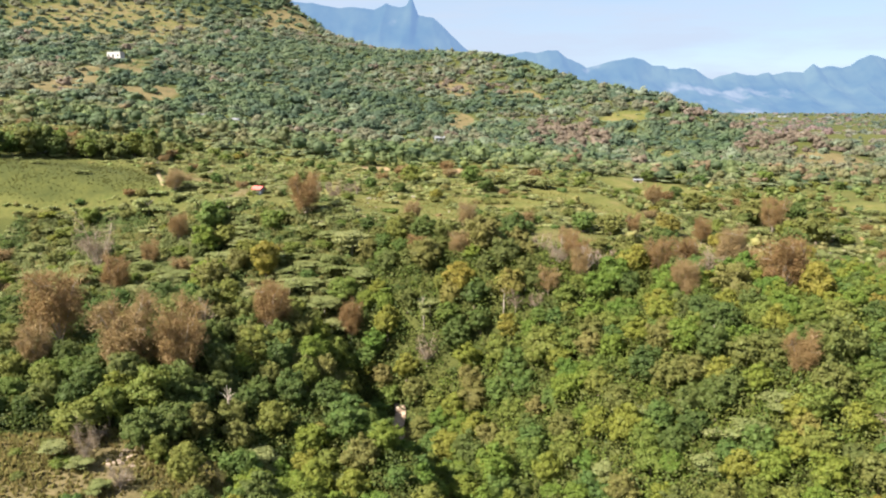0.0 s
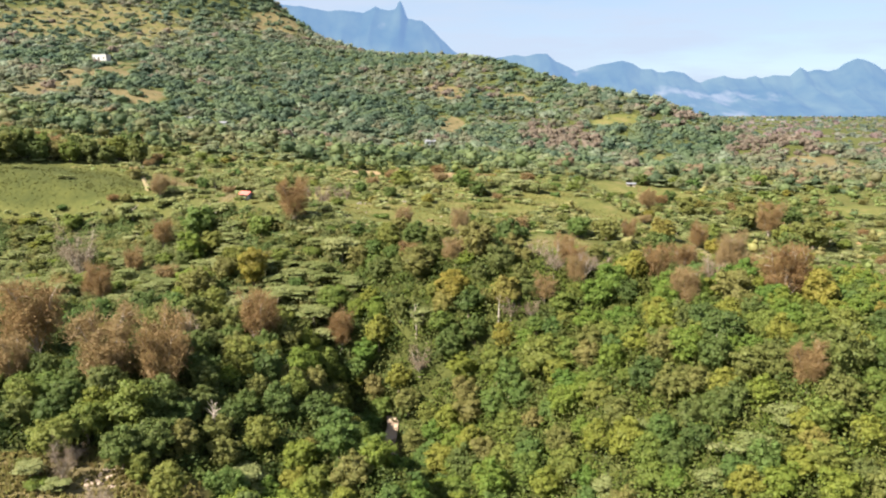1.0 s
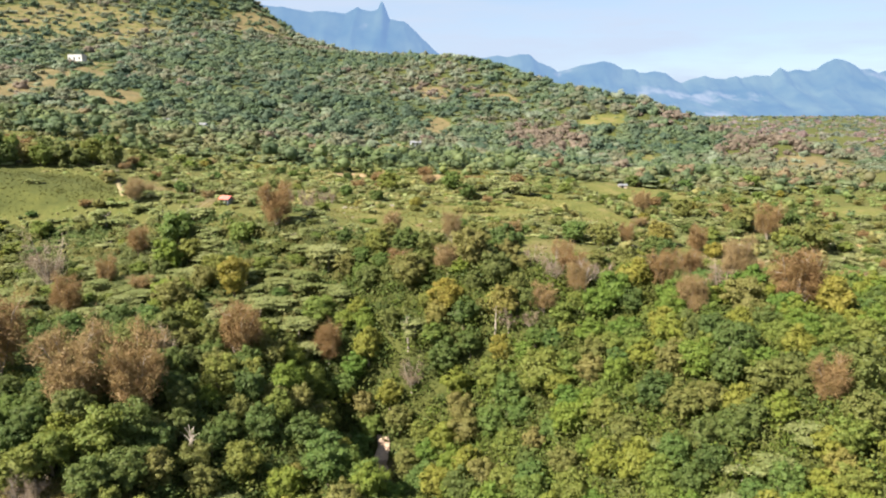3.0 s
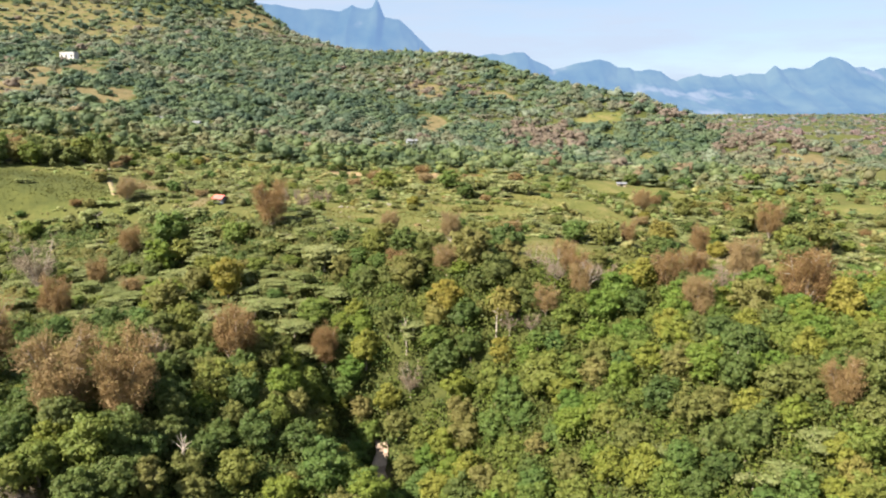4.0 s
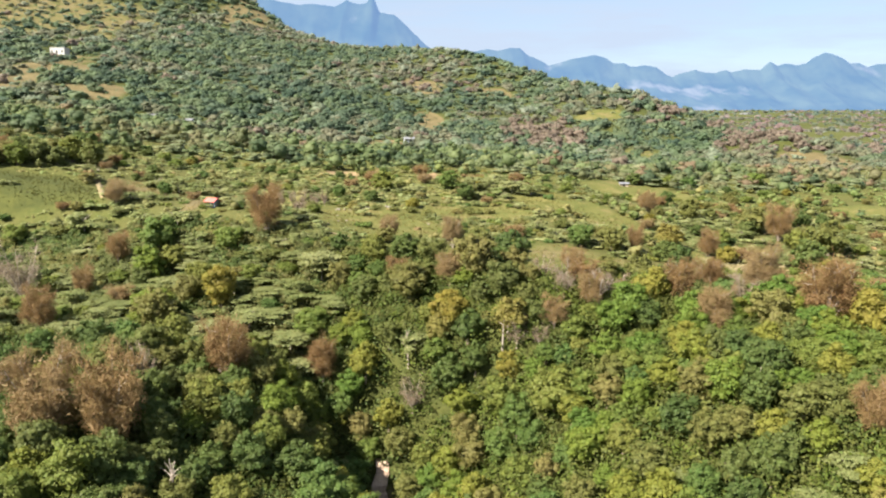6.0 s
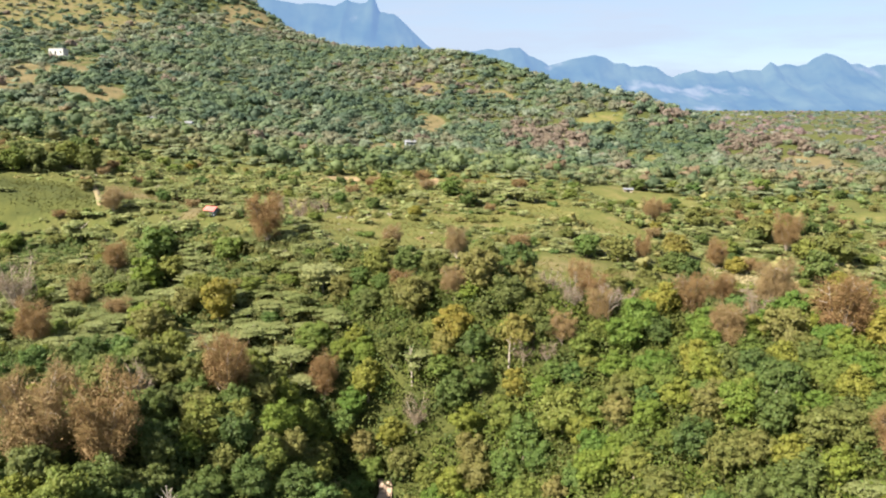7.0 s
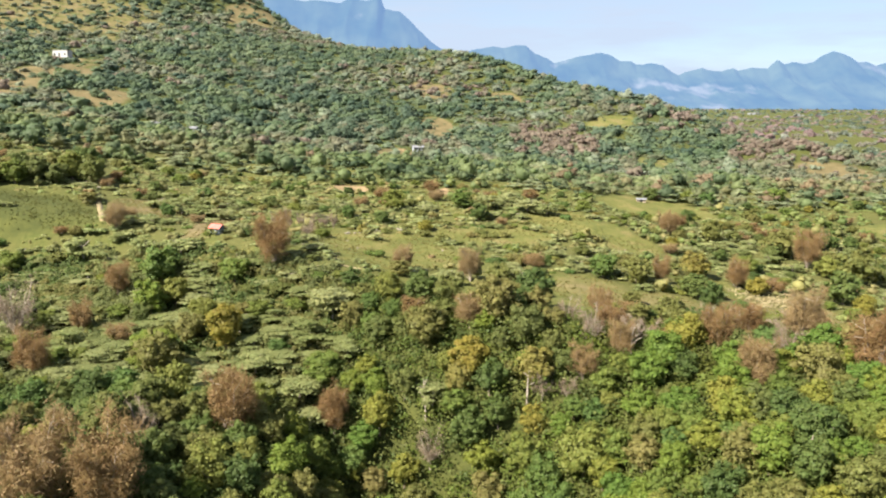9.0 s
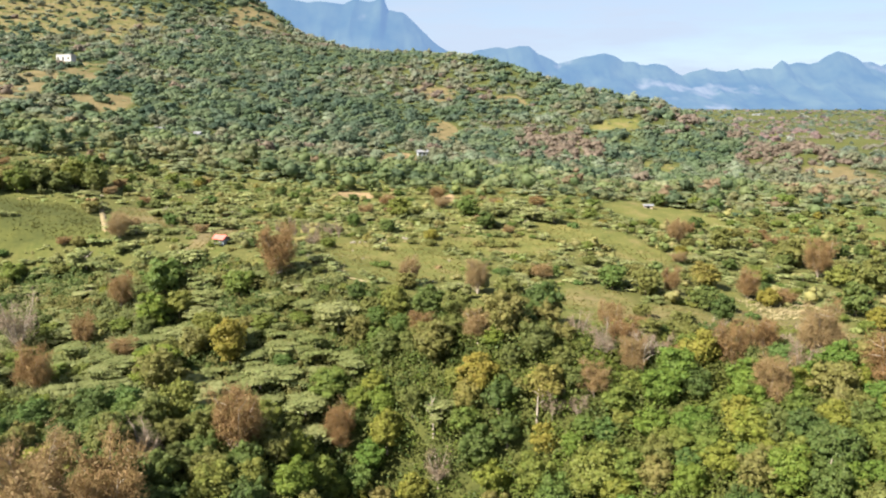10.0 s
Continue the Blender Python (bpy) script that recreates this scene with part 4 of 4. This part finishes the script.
def far_form(rng, kind, count, size):
    """A crown seen from far off: a few dented clumps with a fringe of leaf sprays."""
    lobes = crown_lobes(rng, "feather" if kind == "pale" else "bush" if kind in ("low", "tuft") else "round")
    if kind == "round":
        lobes = [((m[0] * 0.95, m[1] * 0.95, m[2] - 0.5), tuple(1.5 * q for q in r)) for m, r in lobes[:5]] + [((0, 0, 3.4), (2.2, 2.2, 2.2))]
    else:
        lobes = [(m, tuple(1.2 * q for q in r)) for m, r in lobes[:5]]
    place, normal = clump_points(rng, lobes, count, 0.16)
    fringe = sprays(rng, place, unit(normal + rng.normal(size=normal.shape) * 0.25 + [0, 0, 0.3]), size * rng.uniform(0.6, 1.3, size=count), 0.8)
    if kind == "dome":
        lobes = [((0, 0, 0.8), (3.0, 3.0, 2.6))]
        for k in range(5):
            a, r, s = rng.uniform(0, math.tau), 2.6 * math.sqrt(rng.uniform(0.1, 1)), rng.uniform(0.9, 1.7)
            lobes.append(((math.cos(a) * r, math.sin(a) * r, 2.9 - 0.3 * r * r + rng.uniform(-0.2, 0.7)), (s, s, s * 0.9)))
        place, normal = clump_points(rng, lobes, count, 0.15)
        fringe = sprays(rng, place, unit(normal + rng.normal(size=normal.shape) * 0.45 + [0, 0, 0.3]), size * rng.uniform(0.6, 1.3, size=count), 0.8)
        return join([ball(rng, np.array(m), np.array(r) * 0.82, 0.12) for m, r in lobes] + [fringe])
    if kind == "tuft":
        return sprays(rng, place, unit(normal + [0, 0, 0.5]), size * rng.uniform(0.8, 1.6, size=count), 0.9)
    return join([ball(rng, np.array(m), np.array(r) * 0.9, 0.12) for m, r in lobes[-4:]] + [fringe])


def far_woods(label, x0, x1, y0, y1, step, count, size, chance, shares, seed, low=0.25, keep=None, sizes=(3.6, 12.0), warm_or_hazy=(1, 1, 1)):
    rng = np.random.default_rng(seed)
    forms = {k: [far_form(rng, k, count, size) for _ in range(5)] for k in ("round", "pale", "low", "tuft", "dome")}
    gx, gy = np.meshgrid(np.arange(x0, x1, step), np.arange(y0, y1, step))
    x = gx.ravel() + rng.uniform(-1.2, 1.2, gx.size) * step
    y = gy.ravel() + rng.uniform(-1.2, 1.2, gx.size) * step
    inside, _ = openness(x, y)
    thick = fractal(x, y, 55, seed + 3, 3)
    ok = (x < 0.645 * y + 12) & (x > -0.60 * y - 12) & (rng.uniform(size=x.size) < np.where(inside > 0.05, np.where(y > 600, 0.34, np.where(y > 430, 0.18, 0.012)), np.clip(chance + (thick - 0.5) * 1.6, 0.15, 1)))
    if keep is not None:
        ok &= keep(x, y)
    x, y = x[ok], y[ok]
    z = ground(x, y)
    verts, faces, colours, n = [], [], [], 0
    mood = fractal(x, y, 65, seed + 7, 2)
    tone = np.clip((fractal(x, y, 30, seed + 11, 2) - 0.5) * 2 + 0.5, 0, 1)
    for px, py, pz, md, tone_of in zip(x, y, z, mood, tone):
        names = list(shares)
        p = np.array([shares[k] * (1.0 + (8 * (md - 0.5) if k in ("dark", "mid") else -7 * (md - 0.5))) for k in names]).clip(0.005)
        for mx, my, rx, ry, wanted in STANDS:
            if wanted in shares and math.hypot((px - mx) / rx, (py - my) / ry) + rng.normal() * 0.25 < 1:
                p = np.array([p.sum() * 2 if k == wanted else p[i] for i, k in enumerate(names)])
        kind = names[rng.choice(len(names), p=p / p.sum())]
        shape = "tuft" if low > 1 else "dome" if py > 400 and (kind != "pale" or rng.uniform() < 0.5) else "pale" if kind == "pale" else "low" if rng.uniform() < low else "round"
        v, f = forms[shape][rng.integers(5)]
        s, a = (sizes[0] + (sizes[1] - sizes[0]) * rng.uniform() ** 1.6) / 7.0, rng.uniform(0, math.tau)
        c, t = math.cos(a) * s, math.sin(a) * s
        flat = rng.uniform(0.5, 0.95) if shape != "dome" else rng.uniform(0.45, 0.9)
        verts.append(np.stack([v[:, 0] * c - v[:, 1] * t + px, v[:, 0] * t + v[:, 1] * c + py, v[:, 2] * s * flat + pz - (1.5 * s if shape == "pale" else 0.3)], 1))
        faces.append(f + n)
        n += len(v)
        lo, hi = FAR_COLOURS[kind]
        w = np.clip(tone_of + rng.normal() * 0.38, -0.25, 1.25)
        colours.append(np.tile(np.array([*((np.array(lo) * (1 - w) + np.array(hi) * w) * warm_or_hazy), 1.0]), (len(v), 1)))
    return stuff("far_woods", label, verts, faces, colours)


LOW_SCRUB = {"dark": 0.12, "mid": 0.30, "pale": 0.26, "olive": 0.32}


def hill_side(x, y):
    return 0.71 * x + 0.70 * y < 596


MIXED = {"dark": 0.20, "mid": 0.28, "pale": 0.20, "olive": 0.29, "brown": 0.03}
far_woods("thickets of acacia and thorn scrub on the plateau", -195, 195, 200, 342, 3.7, 84, 0.34, 0.78, {"dark": 0.05, "mid": 0.22, "pale": 0.45, "olive": 0.26, "brown": 0.02}, 57, 0.7, keep=lambda x, y: (y > wood_edge(x) + 6) & (np.abs(x) < 0.6 * y), sizes=(1.8, 6.5), warm_or_hazy=(1.38, 1.28, 0.92))
far_woods("scrub of acacias and shrubs on the plateau", -230, 215, 342, 430, 4.7, 100, 0.36, 1.05, {"dark": 0.10, "mid": 0.22, "pale": 0.42, "olive": 0.22, "brown": 0.04}, 51, 0.35, warm_or_hazy=(1.12, 1.07, 0.98))
# The hill's leaves get extra blue, haze put into their colour.
far_woods("dense mixed woods on the foot of the hill", -330, 330, 430, 560, 5.0, 100, 0.46, 1.1, MIXED, 52, 0.5, warm_or_hazy=(1.0, 1.0, 1.15), sizes=(4.2, 13.0))
far_woods("dense mixed woods on the upper hill", -480, 330, 560, 1020, 6.0, 70, 0.58, 1.15, MIXED, 53, 0.5, warm_or_hazy=(1.0, 1.0, 1.2), keep=hill_side, sizes=(4.5, 13.0))
far_woods("low shrubs between the trees of the plateau", -195, 200, 240, 430, 3.6, 18, 1.0, 0.42, {"mid": 0.25, "pale": 0.40, "olive": 0.35}, 58, 2, keep=lambda x, y: y > wood_edge(x) + 8, sizes=(1.6, 4.2), warm_or_hazy=(1.38, 1.28, 0.92))
far_woods("low shrubs between the trees of the hill", -420, 300, 430, 900, 4.6, 18, 0.95, 1.0, LOW_SCRUB, 59, 2, keep=hill_side, sizes=(2.2, 5.5))
# Out on the plain more blue goes into the leaves, for thicker haze.
far_woods("hazy scrub and hedges on the far plain", 120, 900, 560, 1400, 15, 20, 1.5, 0.6, {"dark": 0.25, "mid": 0.2, "pale": 0.1, "olive": 0.2, "brown": 0.3}, 54, warm_or_hazy=(1.15, 1.05, 1.5), keep=lambda x, y: 0.71 * x + 0.70 * y > 600)
far_woods("hazy hedges on the farthest plain", 300, 2400, 1400, 3300, 42, 14, 4.0, 0.6, {"dark": 0.35, "mid": 0.25, "olive": 0.2, "brown": 0.2}, 55, warm_or_hazy=(1.15, 1.15, 1.7))


def grass_tufts():
    """Coarse grass and small weeds standing on the open ground."""
    rng = np.random.default_rng(88)
    x, y = np.r_[rng.uniform(-165, 150, 90000), rng.uniform(-85, -30, 9000)], np.r_[rng.uniform(92, 300, 90000), rng.uniform(90, 122, 9000)]
    inside, dry = openness(x, y)
    ok = (inside > 0.1) & (np.abs(x) < 0.6 * y + 6) & (fractal(x, y, 9, 61, 3) + rng.uniform(-0.2, 0.2, x.size) > 0.46)
    x, y, dry = x[ok], y[ok], dry[ok]
    z = ground(x, y)
    n = len(x)
    base = np.stack([x, y, z - 0.05], 1)
    verts, hues = [], []
    green, straw = np.array([0.150, 0.155, 0.042]), np.array([0.240, 0.180, 0.080])
    for k in range(3):
        a = rng.uniform(0, math.tau, n)
        wide, tall = rng.uniform(0.15, 0.5, n), rng.uniform(0.08, 0.38, n) * np.where(y < 130, 2.2, 1.0)
        side = np.stack([np.cos(a) * wide, np.sin(a) * wide, 0 * a], 1)
        top = base + np.stack([rng.normal(size=n) * 0.15, rng.normal(size=n) * 0.15, tall], 1)
        verts.append(np.stack([base - side, base + side, top], 1).reshape(-1, 3))
        w = np.clip(dry * 0.6 + rng.uniform(-0.25, 0.35, n), 0, 1)[:, None]
        hue = (green * (1 - w) + straw * w) * np.where(dry < -0.5, 0.6, 1.0)[:, None]
        hues.append(np.repeat(np.concatenate([hue, np.ones((n, 1))], 1), 3, 0))
    faces = np.arange(9 * n).reshape(-1, 3)
    return tagged(stuff("grass", "coarse green and straw grass tufts on the pasture", verts, [faces], hues), category="grass")


grass_tufts()


# ---- buildings ----
def box(bm, x0, x1, y0, y1, z0, z1):
    v = [bm.verts.new((x, y, z)) for x in (x0, x1) for y in (y0, y1) for z in (z0, z1)]
    for q in ((0, 1, 3, 2), (4, 6, 7, 5), (0, 4, 5, 1), (2, 3, 7, 6), (0, 2, 6, 4), (1, 5, 7, 3)):
        bm.faces.new([v[i] for i in q])
    return bm


def slab(x0, x1, y0, y1, z0, z1):
    return box(bmesh.new(), x0, x1, y0, y1, z0, z1)


def house(name, label, x, y, turn, wide, deep, tall, wall_mat, roof_mat, pitch, openings, roof_label):
    """A small house: four walls with real openings in front, a ridged or flat sheet roof."""
    root = tagged(new(name), label, "house")
    root.matrix_basis = pose(x, y, float(ground(x, y)) - 0.15, 0, 0, turn)
    w, d = wide / 2, deep / 2
    part("wall", slab(-w, w, d - 0.18, d, -0.6, tall), wall_mat, root)
    part("wall", slab(-w, -w + 0.18, -d + 0.18, d - 0.18, -0.6, tall), wall_mat, root)
    part("wall", slab(w - 0.18, w, -d + 0.18, d - 0.18, -0.6, tall), wall_mat, root)
    front, at = bmesh.new(), -w
    for left, right, low, high in openings:
        box(front, at, left, -d, -d + 0.18, -0.6, tall)
        if low > 0:
            box(front, left, right, -d, -d + 0.18, -0.6, low)
        box(front, left, right, -d, -d + 0.18, high, tall)
        at = right
    box(front, at, w, -d, -d + 0.18, -0.6, tall)
    part("wall", front, wall_mat, root)
    part("floor", slab(-w + 0.18, w - 0.18, -d + 0.18, d - 0.18, -0.3, 0.05), ROCK, root)
    # Near-black sheets close the openings, painting in the unlit rooms behind.
    for left, right, low, high in openings:
        part("shutter" if low > 0 else "dark_doorway", slab(left, right, -d + 0.20, -d + 0.25, max(low, 0.05), high), DARK, root)
    if pitch > 0:
        for side in (-1, 1):
            bm = bmesh.new()
            ridge, low = tall + pitch, tall - 0.12
            e = side * (d + 0.45)
            v = [bm.verts.new(c) for c in ((-w - 0.4, e, low), (w + 0.4, e, low), (w + 0.4, 0, ridge), (-w - 0.4, 0, ridge),
                                           (-w - 0.4, e, low + 0.07), (w + 0.4, e, low + 0.07), (w + 0.4, 0, ridge + 0.07), (-w - 0.4, 0, ridge + 0.07))]
            for q in ((0, 1, 2, 3), (7, 6, 5, 4), (0, 4, 5, 1), (1, 5, 6, 2), (2, 6, 7, 3), (3, 7, 4, 0)):
                bm.faces.new([v[i] for i in q])
            part("roof", bm, roof_mat, root, roof_label)
        for e in (-1, 1):
            bm = bmesh.new()
            a = [bm.verts.new((e * w - 0.06 * e, *c)) for c in ((-d, tall), (d, tall), (0, tall + pitch * 0.97))]
            b = [bm.verts.new((e * w - 0.18 * e, *c)) for c in ((-d, tall), (d, tall), (0, tall + pitch * 0.97))]
            bm.faces.new(a), bm.faces.new(b[::-1])
            for i in range(3):
                bm.faces.new((a[i], a[(i + 1) % 3], b[(i + 1) % 3], b[i]))
            part("gable", bm, wall_mat, root)
    else:
        part("roof", slab(-w - 0.15, w + 0.15, -d - 0.15, d + 0.15, tall + 0.003, tall + 0.22), roof_mat, root, roof_label)
    return root


house("farm_hut", "small grey block hut with a red sheet-metal roof beside the pasture", -55.4, 225.0, -28, 2.7, 1.9, 1.35, GREY_WALL, RED_ROOF, 0.75, [(-1.1, -0.4, 0, 1.2), (0.3, 0.9, 0.5, 1.0)], "red sheet-metal slope")
house("farmhouse", "long whitewashed farmhouse with a flat roof on the hill", -253.2, 597.3, -14, 11.5, 5.5, 4.2, WHITE_WALL, WHITE_WALL, 0, [(-5.0, -3.6, 0.9, 2.4), (-1.2, 0.2, 0, 2.5), (3.0, 4.4, 0.9, 2.4)], "white flat roof")
house("cottage", "small grey cottage with a tin roof among trees", -138.8, 438.0, 10, 4.0, 3.2, 1.8, GREY_WALL, TIN_ROOF, 0.8, [(-0.5, 0.5, 0, 1.6)], "pale tin slope")
house("cottage", "small grey cottage with a tin roof among trees", -120.1, 437.9, -15, 3.6, 3.2, 1.8, GREY_WALL, TIN_ROOF, 0.8, [(-0.5, 0.5, 0, 1.6)], "pale tin slope")
house("cottage", "grey cottage with a tin roof above a bare yard", -5.9, 461.9, 8, 5.6, 4.4, 2.3, GREY_WALL, TIN_ROOF, 0.9, [(-2.0, -1.0, 0.8, 1.8), (0.2, 1.2, 0, 2.0)], "pale tin slope")
house("shed", "low tin-roofed field shed at the edge of woods", 83.5, 341.3, -8, 3.4, 2.2, 1.3, WOOD, TIN_ROOF, 0.4, [(-0.5, 0.5, 0, 1.1)], "pale tin slope")
for bx, by, size in ((815, 1925, 17), (850, 1980, 12), (804, 1660, 14)):
    house("farm_building", "pale far-off farm building on the plain", bx, by, random.uniform(-20, 20), size, 8, 2.8, GREY_WALL, TIN_ROOF, 1.2, [(-2, 2, 0, 3)], "pale tin slope")


# ---- rocks, logs, fences ----
def boulder(name, label, x, y, size, mat, group, flat=0.7):
    bm = bmesh.new()
    bmesh.ops.create_icosphere(bm, subdivisions=2, radius=0.5)
    shift = Vector((random.uniform(0, 90), random.uniform(0, 90), 0))
    for v in bm.verts:
        v.co *= 1 + 0.5 * noise.noise(v.co * 1.8 + shift) + 0.2 * noise.noise(v.co * 5 + shift)
    me = bpy.data.meshes.new(name)
    bm.to_mesh(me)
    bm.free()
    me.materials.append(mat)
    ob = new(name, me)
    ob.matrix_basis = Matrix.LocRotScale((x, y, float(ground(x, y)) + size * 0.12), Euler((0, 0, random.uniform(0, 6.3))), (size, size * random.uniform(0.6, 0.9), size * flat))
    return tagged(ob, label, "rock", group)


for k in range(18):
    f = k / 17
    boulder("boulder", "pale weathered boulder lying in the grass", -26.7 + 15 * f + random.uniform(-0.6, 0.6), 248.9 + 8.5 * f + random.uniform(-1.2, 1.2), random.uniform(0.5, 1.1), ROCK, "row of pale boulders")
for k in range(12):
    boulder("boulder", "pale weathered boulder lying by the field's edge", -111.8 + 5.2 * k / 11, 279 + 3 * k / 11 + random.uniform(-0.8, 0.8), random.uniform(0.7, 1.2), ROCK, "pale boulders by the field")
for k in range(14):
    boulder("boulder", "pale stream boulder in a stony gully", -64.5 + random.uniform(-2.3, 2.8), 161.3 + k * 0.75, random.uniform(0.8, 2.2), ROCK, "boulders of the gully", 0.6)
for k in range(12):
    boulder("boulder", "pale boulder scattered on the pasture", random.uniform(-36, 8), random.uniform(206, 240), random.uniform(0.4, 0.9), ROCK, "boulders on the pasture", 0.5)
for k in range(34):
    f = random.uniform(0, 1) ** 0.7
    boulder("boulder", "reddish-brown rubble stone on the dry slope", -49.2 + f * random.uniform(-2.6, 2.6), 115 - 6.5 * f, random.uniform(0.4, 0.9), RUBBLE, "rubble heap", 0.6)


def rock_face():
    """The bare chute of pink rock at the ravine's head."""
    xs, zs = np.linspace(-1.0, 1.3, 15), np.linspace(-5.0, 2.6, 26)
    gx, gz = np.meshgrid(xs, zs)
    bulge = (fractal(gx + 40, gz + 60, 1.6, 71, 4) - 0.5) * 1.5 + np.round(gz * 0.6) * 0.25
    gx = gx * (1.0 - 0.055 * (gz - 1)) * (0.75 + 0.5 * fractal(gz + 20, gz * 0, 1.3, 77, 3)) + 0.10 * gz + (fractal(gz + 50, gz * 0, 1.8, 79, 3) - 0.5) * 0.9
    front = np.stack([gx.ravel(), (bulge + 0.42 * gz).ravel(), gz.ravel()], 1)
    n, m = len(xs), len(zs)
    i = np.arange(n * m).reshape(m, n)
    faces = np.stack([i[:-1, :-1], i[:-1, 1:], i[1:, 1:], i[1:, :-1]], -1).reshape(-1, 4).tolist()
    rear = front + [0, 4.0, 0]
    ring = [*i[0, :], *i[1:, -1], *i[-1, -2::-1], *i[-2:0:-1, 0]]
    faces += [[q + n * m for q in f[::-1]] for f in faces]
    faces += [[ring[k], ring[k - 1], ring[k - 1] + n * m, ring[k] + n * m] for k in range(len(ring))]
    ob = mesh_object("rock_face", np.concatenate([front, rear]), faces, PINK_ROCK)
    ob.location = (-10.2, 155.6, 33.2)
    return tagged(ob, "bare pinkish rock chute at the head of the ravine", "rock")


rock_face()


def log(name, label, points, radius, mat, group=""):
    v, f = limb(points, radius, 7)
    return tagged(mesh_object(name, v, f.tolist(), mat, smooth=True), label, "log", group)


def on_ground(x, y, up):
    return (x, y, float(ground(x, y)) + up)


for x, y, a, long in ((-31.2, 211.6, 6, 4.5), (-28.2, 211.9, -4, 3.6), (-23.2, 202.8, -12, 3.8), (-20.6, 201.9, -8, 3.0), (-25.9, 207.8, 30, 2.2)):
    dx, dy = math.cos(radians(a)) * long, math.sin(radians(a)) * long
    log("log", "barkless pale log lying on the pasture", [on_ground(x, y, 0.12), on_ground(x + dx / 2, y + dy / 2, 0.14), on_ground(x + dx, y + dy, 0.12)], [0.2, 0.18, 0.13], STRAW, "logs on the pasture")


log("log", "long pale fallen trunk lying in the stony clearing", [on_ground(-80.1, 185.2, 0.25), on_ground(-77.6, 187.4, 0.5), on_ground(-75.4, 190.9, 0.9)], [0.28, 0.24, 0.14], STRAW)


def stalk_heap():
    """Rows of pale cut stalks laid over a small field."""
    rng = np.random.default_rng(77)
    pieces = []
    for k in range(260):
        row = rng.integers(0, 9)
        x = 70 + 22 * rng.uniform()
        y = 206 + 0.3 * (x - 70) + row * 1.9 + rng.normal() * 0.35
        a, long = rng.normal() * 0.5 + 0.45, rng.uniform(0.8, 2.0)
        ex, ey = x + math.cos(a) * long, y + math.sin(a) * long
        pieces.append(limb([on_ground(x, y, 0.1), on_ground(ex, ey, rng.uniform(0.2, 0.75))], [0.09, 0.05], 3))
    v, f = join(pieces)
    return tagged(mesh_object("cut_stalks", v, f.tolist(), STRAW), "rows of pale dry cut stalks on a small field", "stalks", kind="stuff")


stalk_heap()


def dead_tree(x, y, height, lean, seed):
    rng = np.random.default_rng(seed)
    pieces = [limb([(0, 0, -0.8), (lean * 0.3, 0, height * 0.5), (lean, 0.3, height)], [0.24, 0.16, 0.05])]
    for k in range(6):
        s = np.array([lean * 0.5, 0.1, height * rng.uniform(0.45, 0.85)])
        e = s + [rng.uniform(-1.8, 1.8), rng.uniform(-1, 1), rng.uniform(0.5, 1.8)]
        pieces.append(limb([s, (s + e) / 2 + [0, 0, 0.2], e], [0.09, 0.06, 0.02], 4))
    v, f = join(pieces)
    ob = mesh_object("dead_tree", v, f.tolist(), PALE_BARK)
    ob.location = (x, y, float(ground(x, y)))
    return tagged(ob, "dead standing tree with a pale barkless trunk", "tree", "dead standing trunks")


for x, y, h, lean, seed in ((-38.0, 125.9, 6.5, 1.2, 1), (-37.1, 126.3, 7, -0.6, 2), (47.4, 135.1, 6, 1.0, 3), (50.0, 136.6, 5, 0.8, 4), (12.1, 160.1, 8, 0.3, 5), (-5.0, 164.0, 7, -0.4, 6), (29.9, 162.0, 7, 0.5, 7)):
    dead_tree(x, y, h, lean, seed)


def earth_bank():
    """The cut bank where the track leaves the green field."""
    along, across = np.linspace(0, 1, 90), np.linspace(-1, 1, 13)
    ga, gc = np.meshgrid(along, across)
    wide = 0.8 + 0.5 * fractal(ga * 60, ga * 0, 9, 91, 3)
    x = -105.3 + 17 * ga + gc * wide * 0.9
    y = 276.8 - 38 * ga + gc * wide * 0.4
    top = np.clip(1 - gc ** 2, 0, 1) * (0.3 + 0.8 * fractal(x, y, 4, 92, 3)) * np.minimum(1, np.minimum(ga, 1 - ga) * 12)
    z = ground(x, y) - 0.25 + top + (fractal(x, y, 1.1, 93, 3) - 0.5) * 0.4
    i = np.arange(x.size).reshape(x.shape)
    faces = np.stack([i[:-1, :-1], i[:-1, 1:], i[1:, 1:], i[1:, :-1]], -1).reshape(-1, 4)
    ob = mesh_object("earth_bank", np.stack([x.ravel(), y.ravel(), z.ravel()], 1), faces, EARTH, smooth=True)
    return tagged(ob, "straw-coloured cut earth bank beside the green field", "bank")


earth_bank()
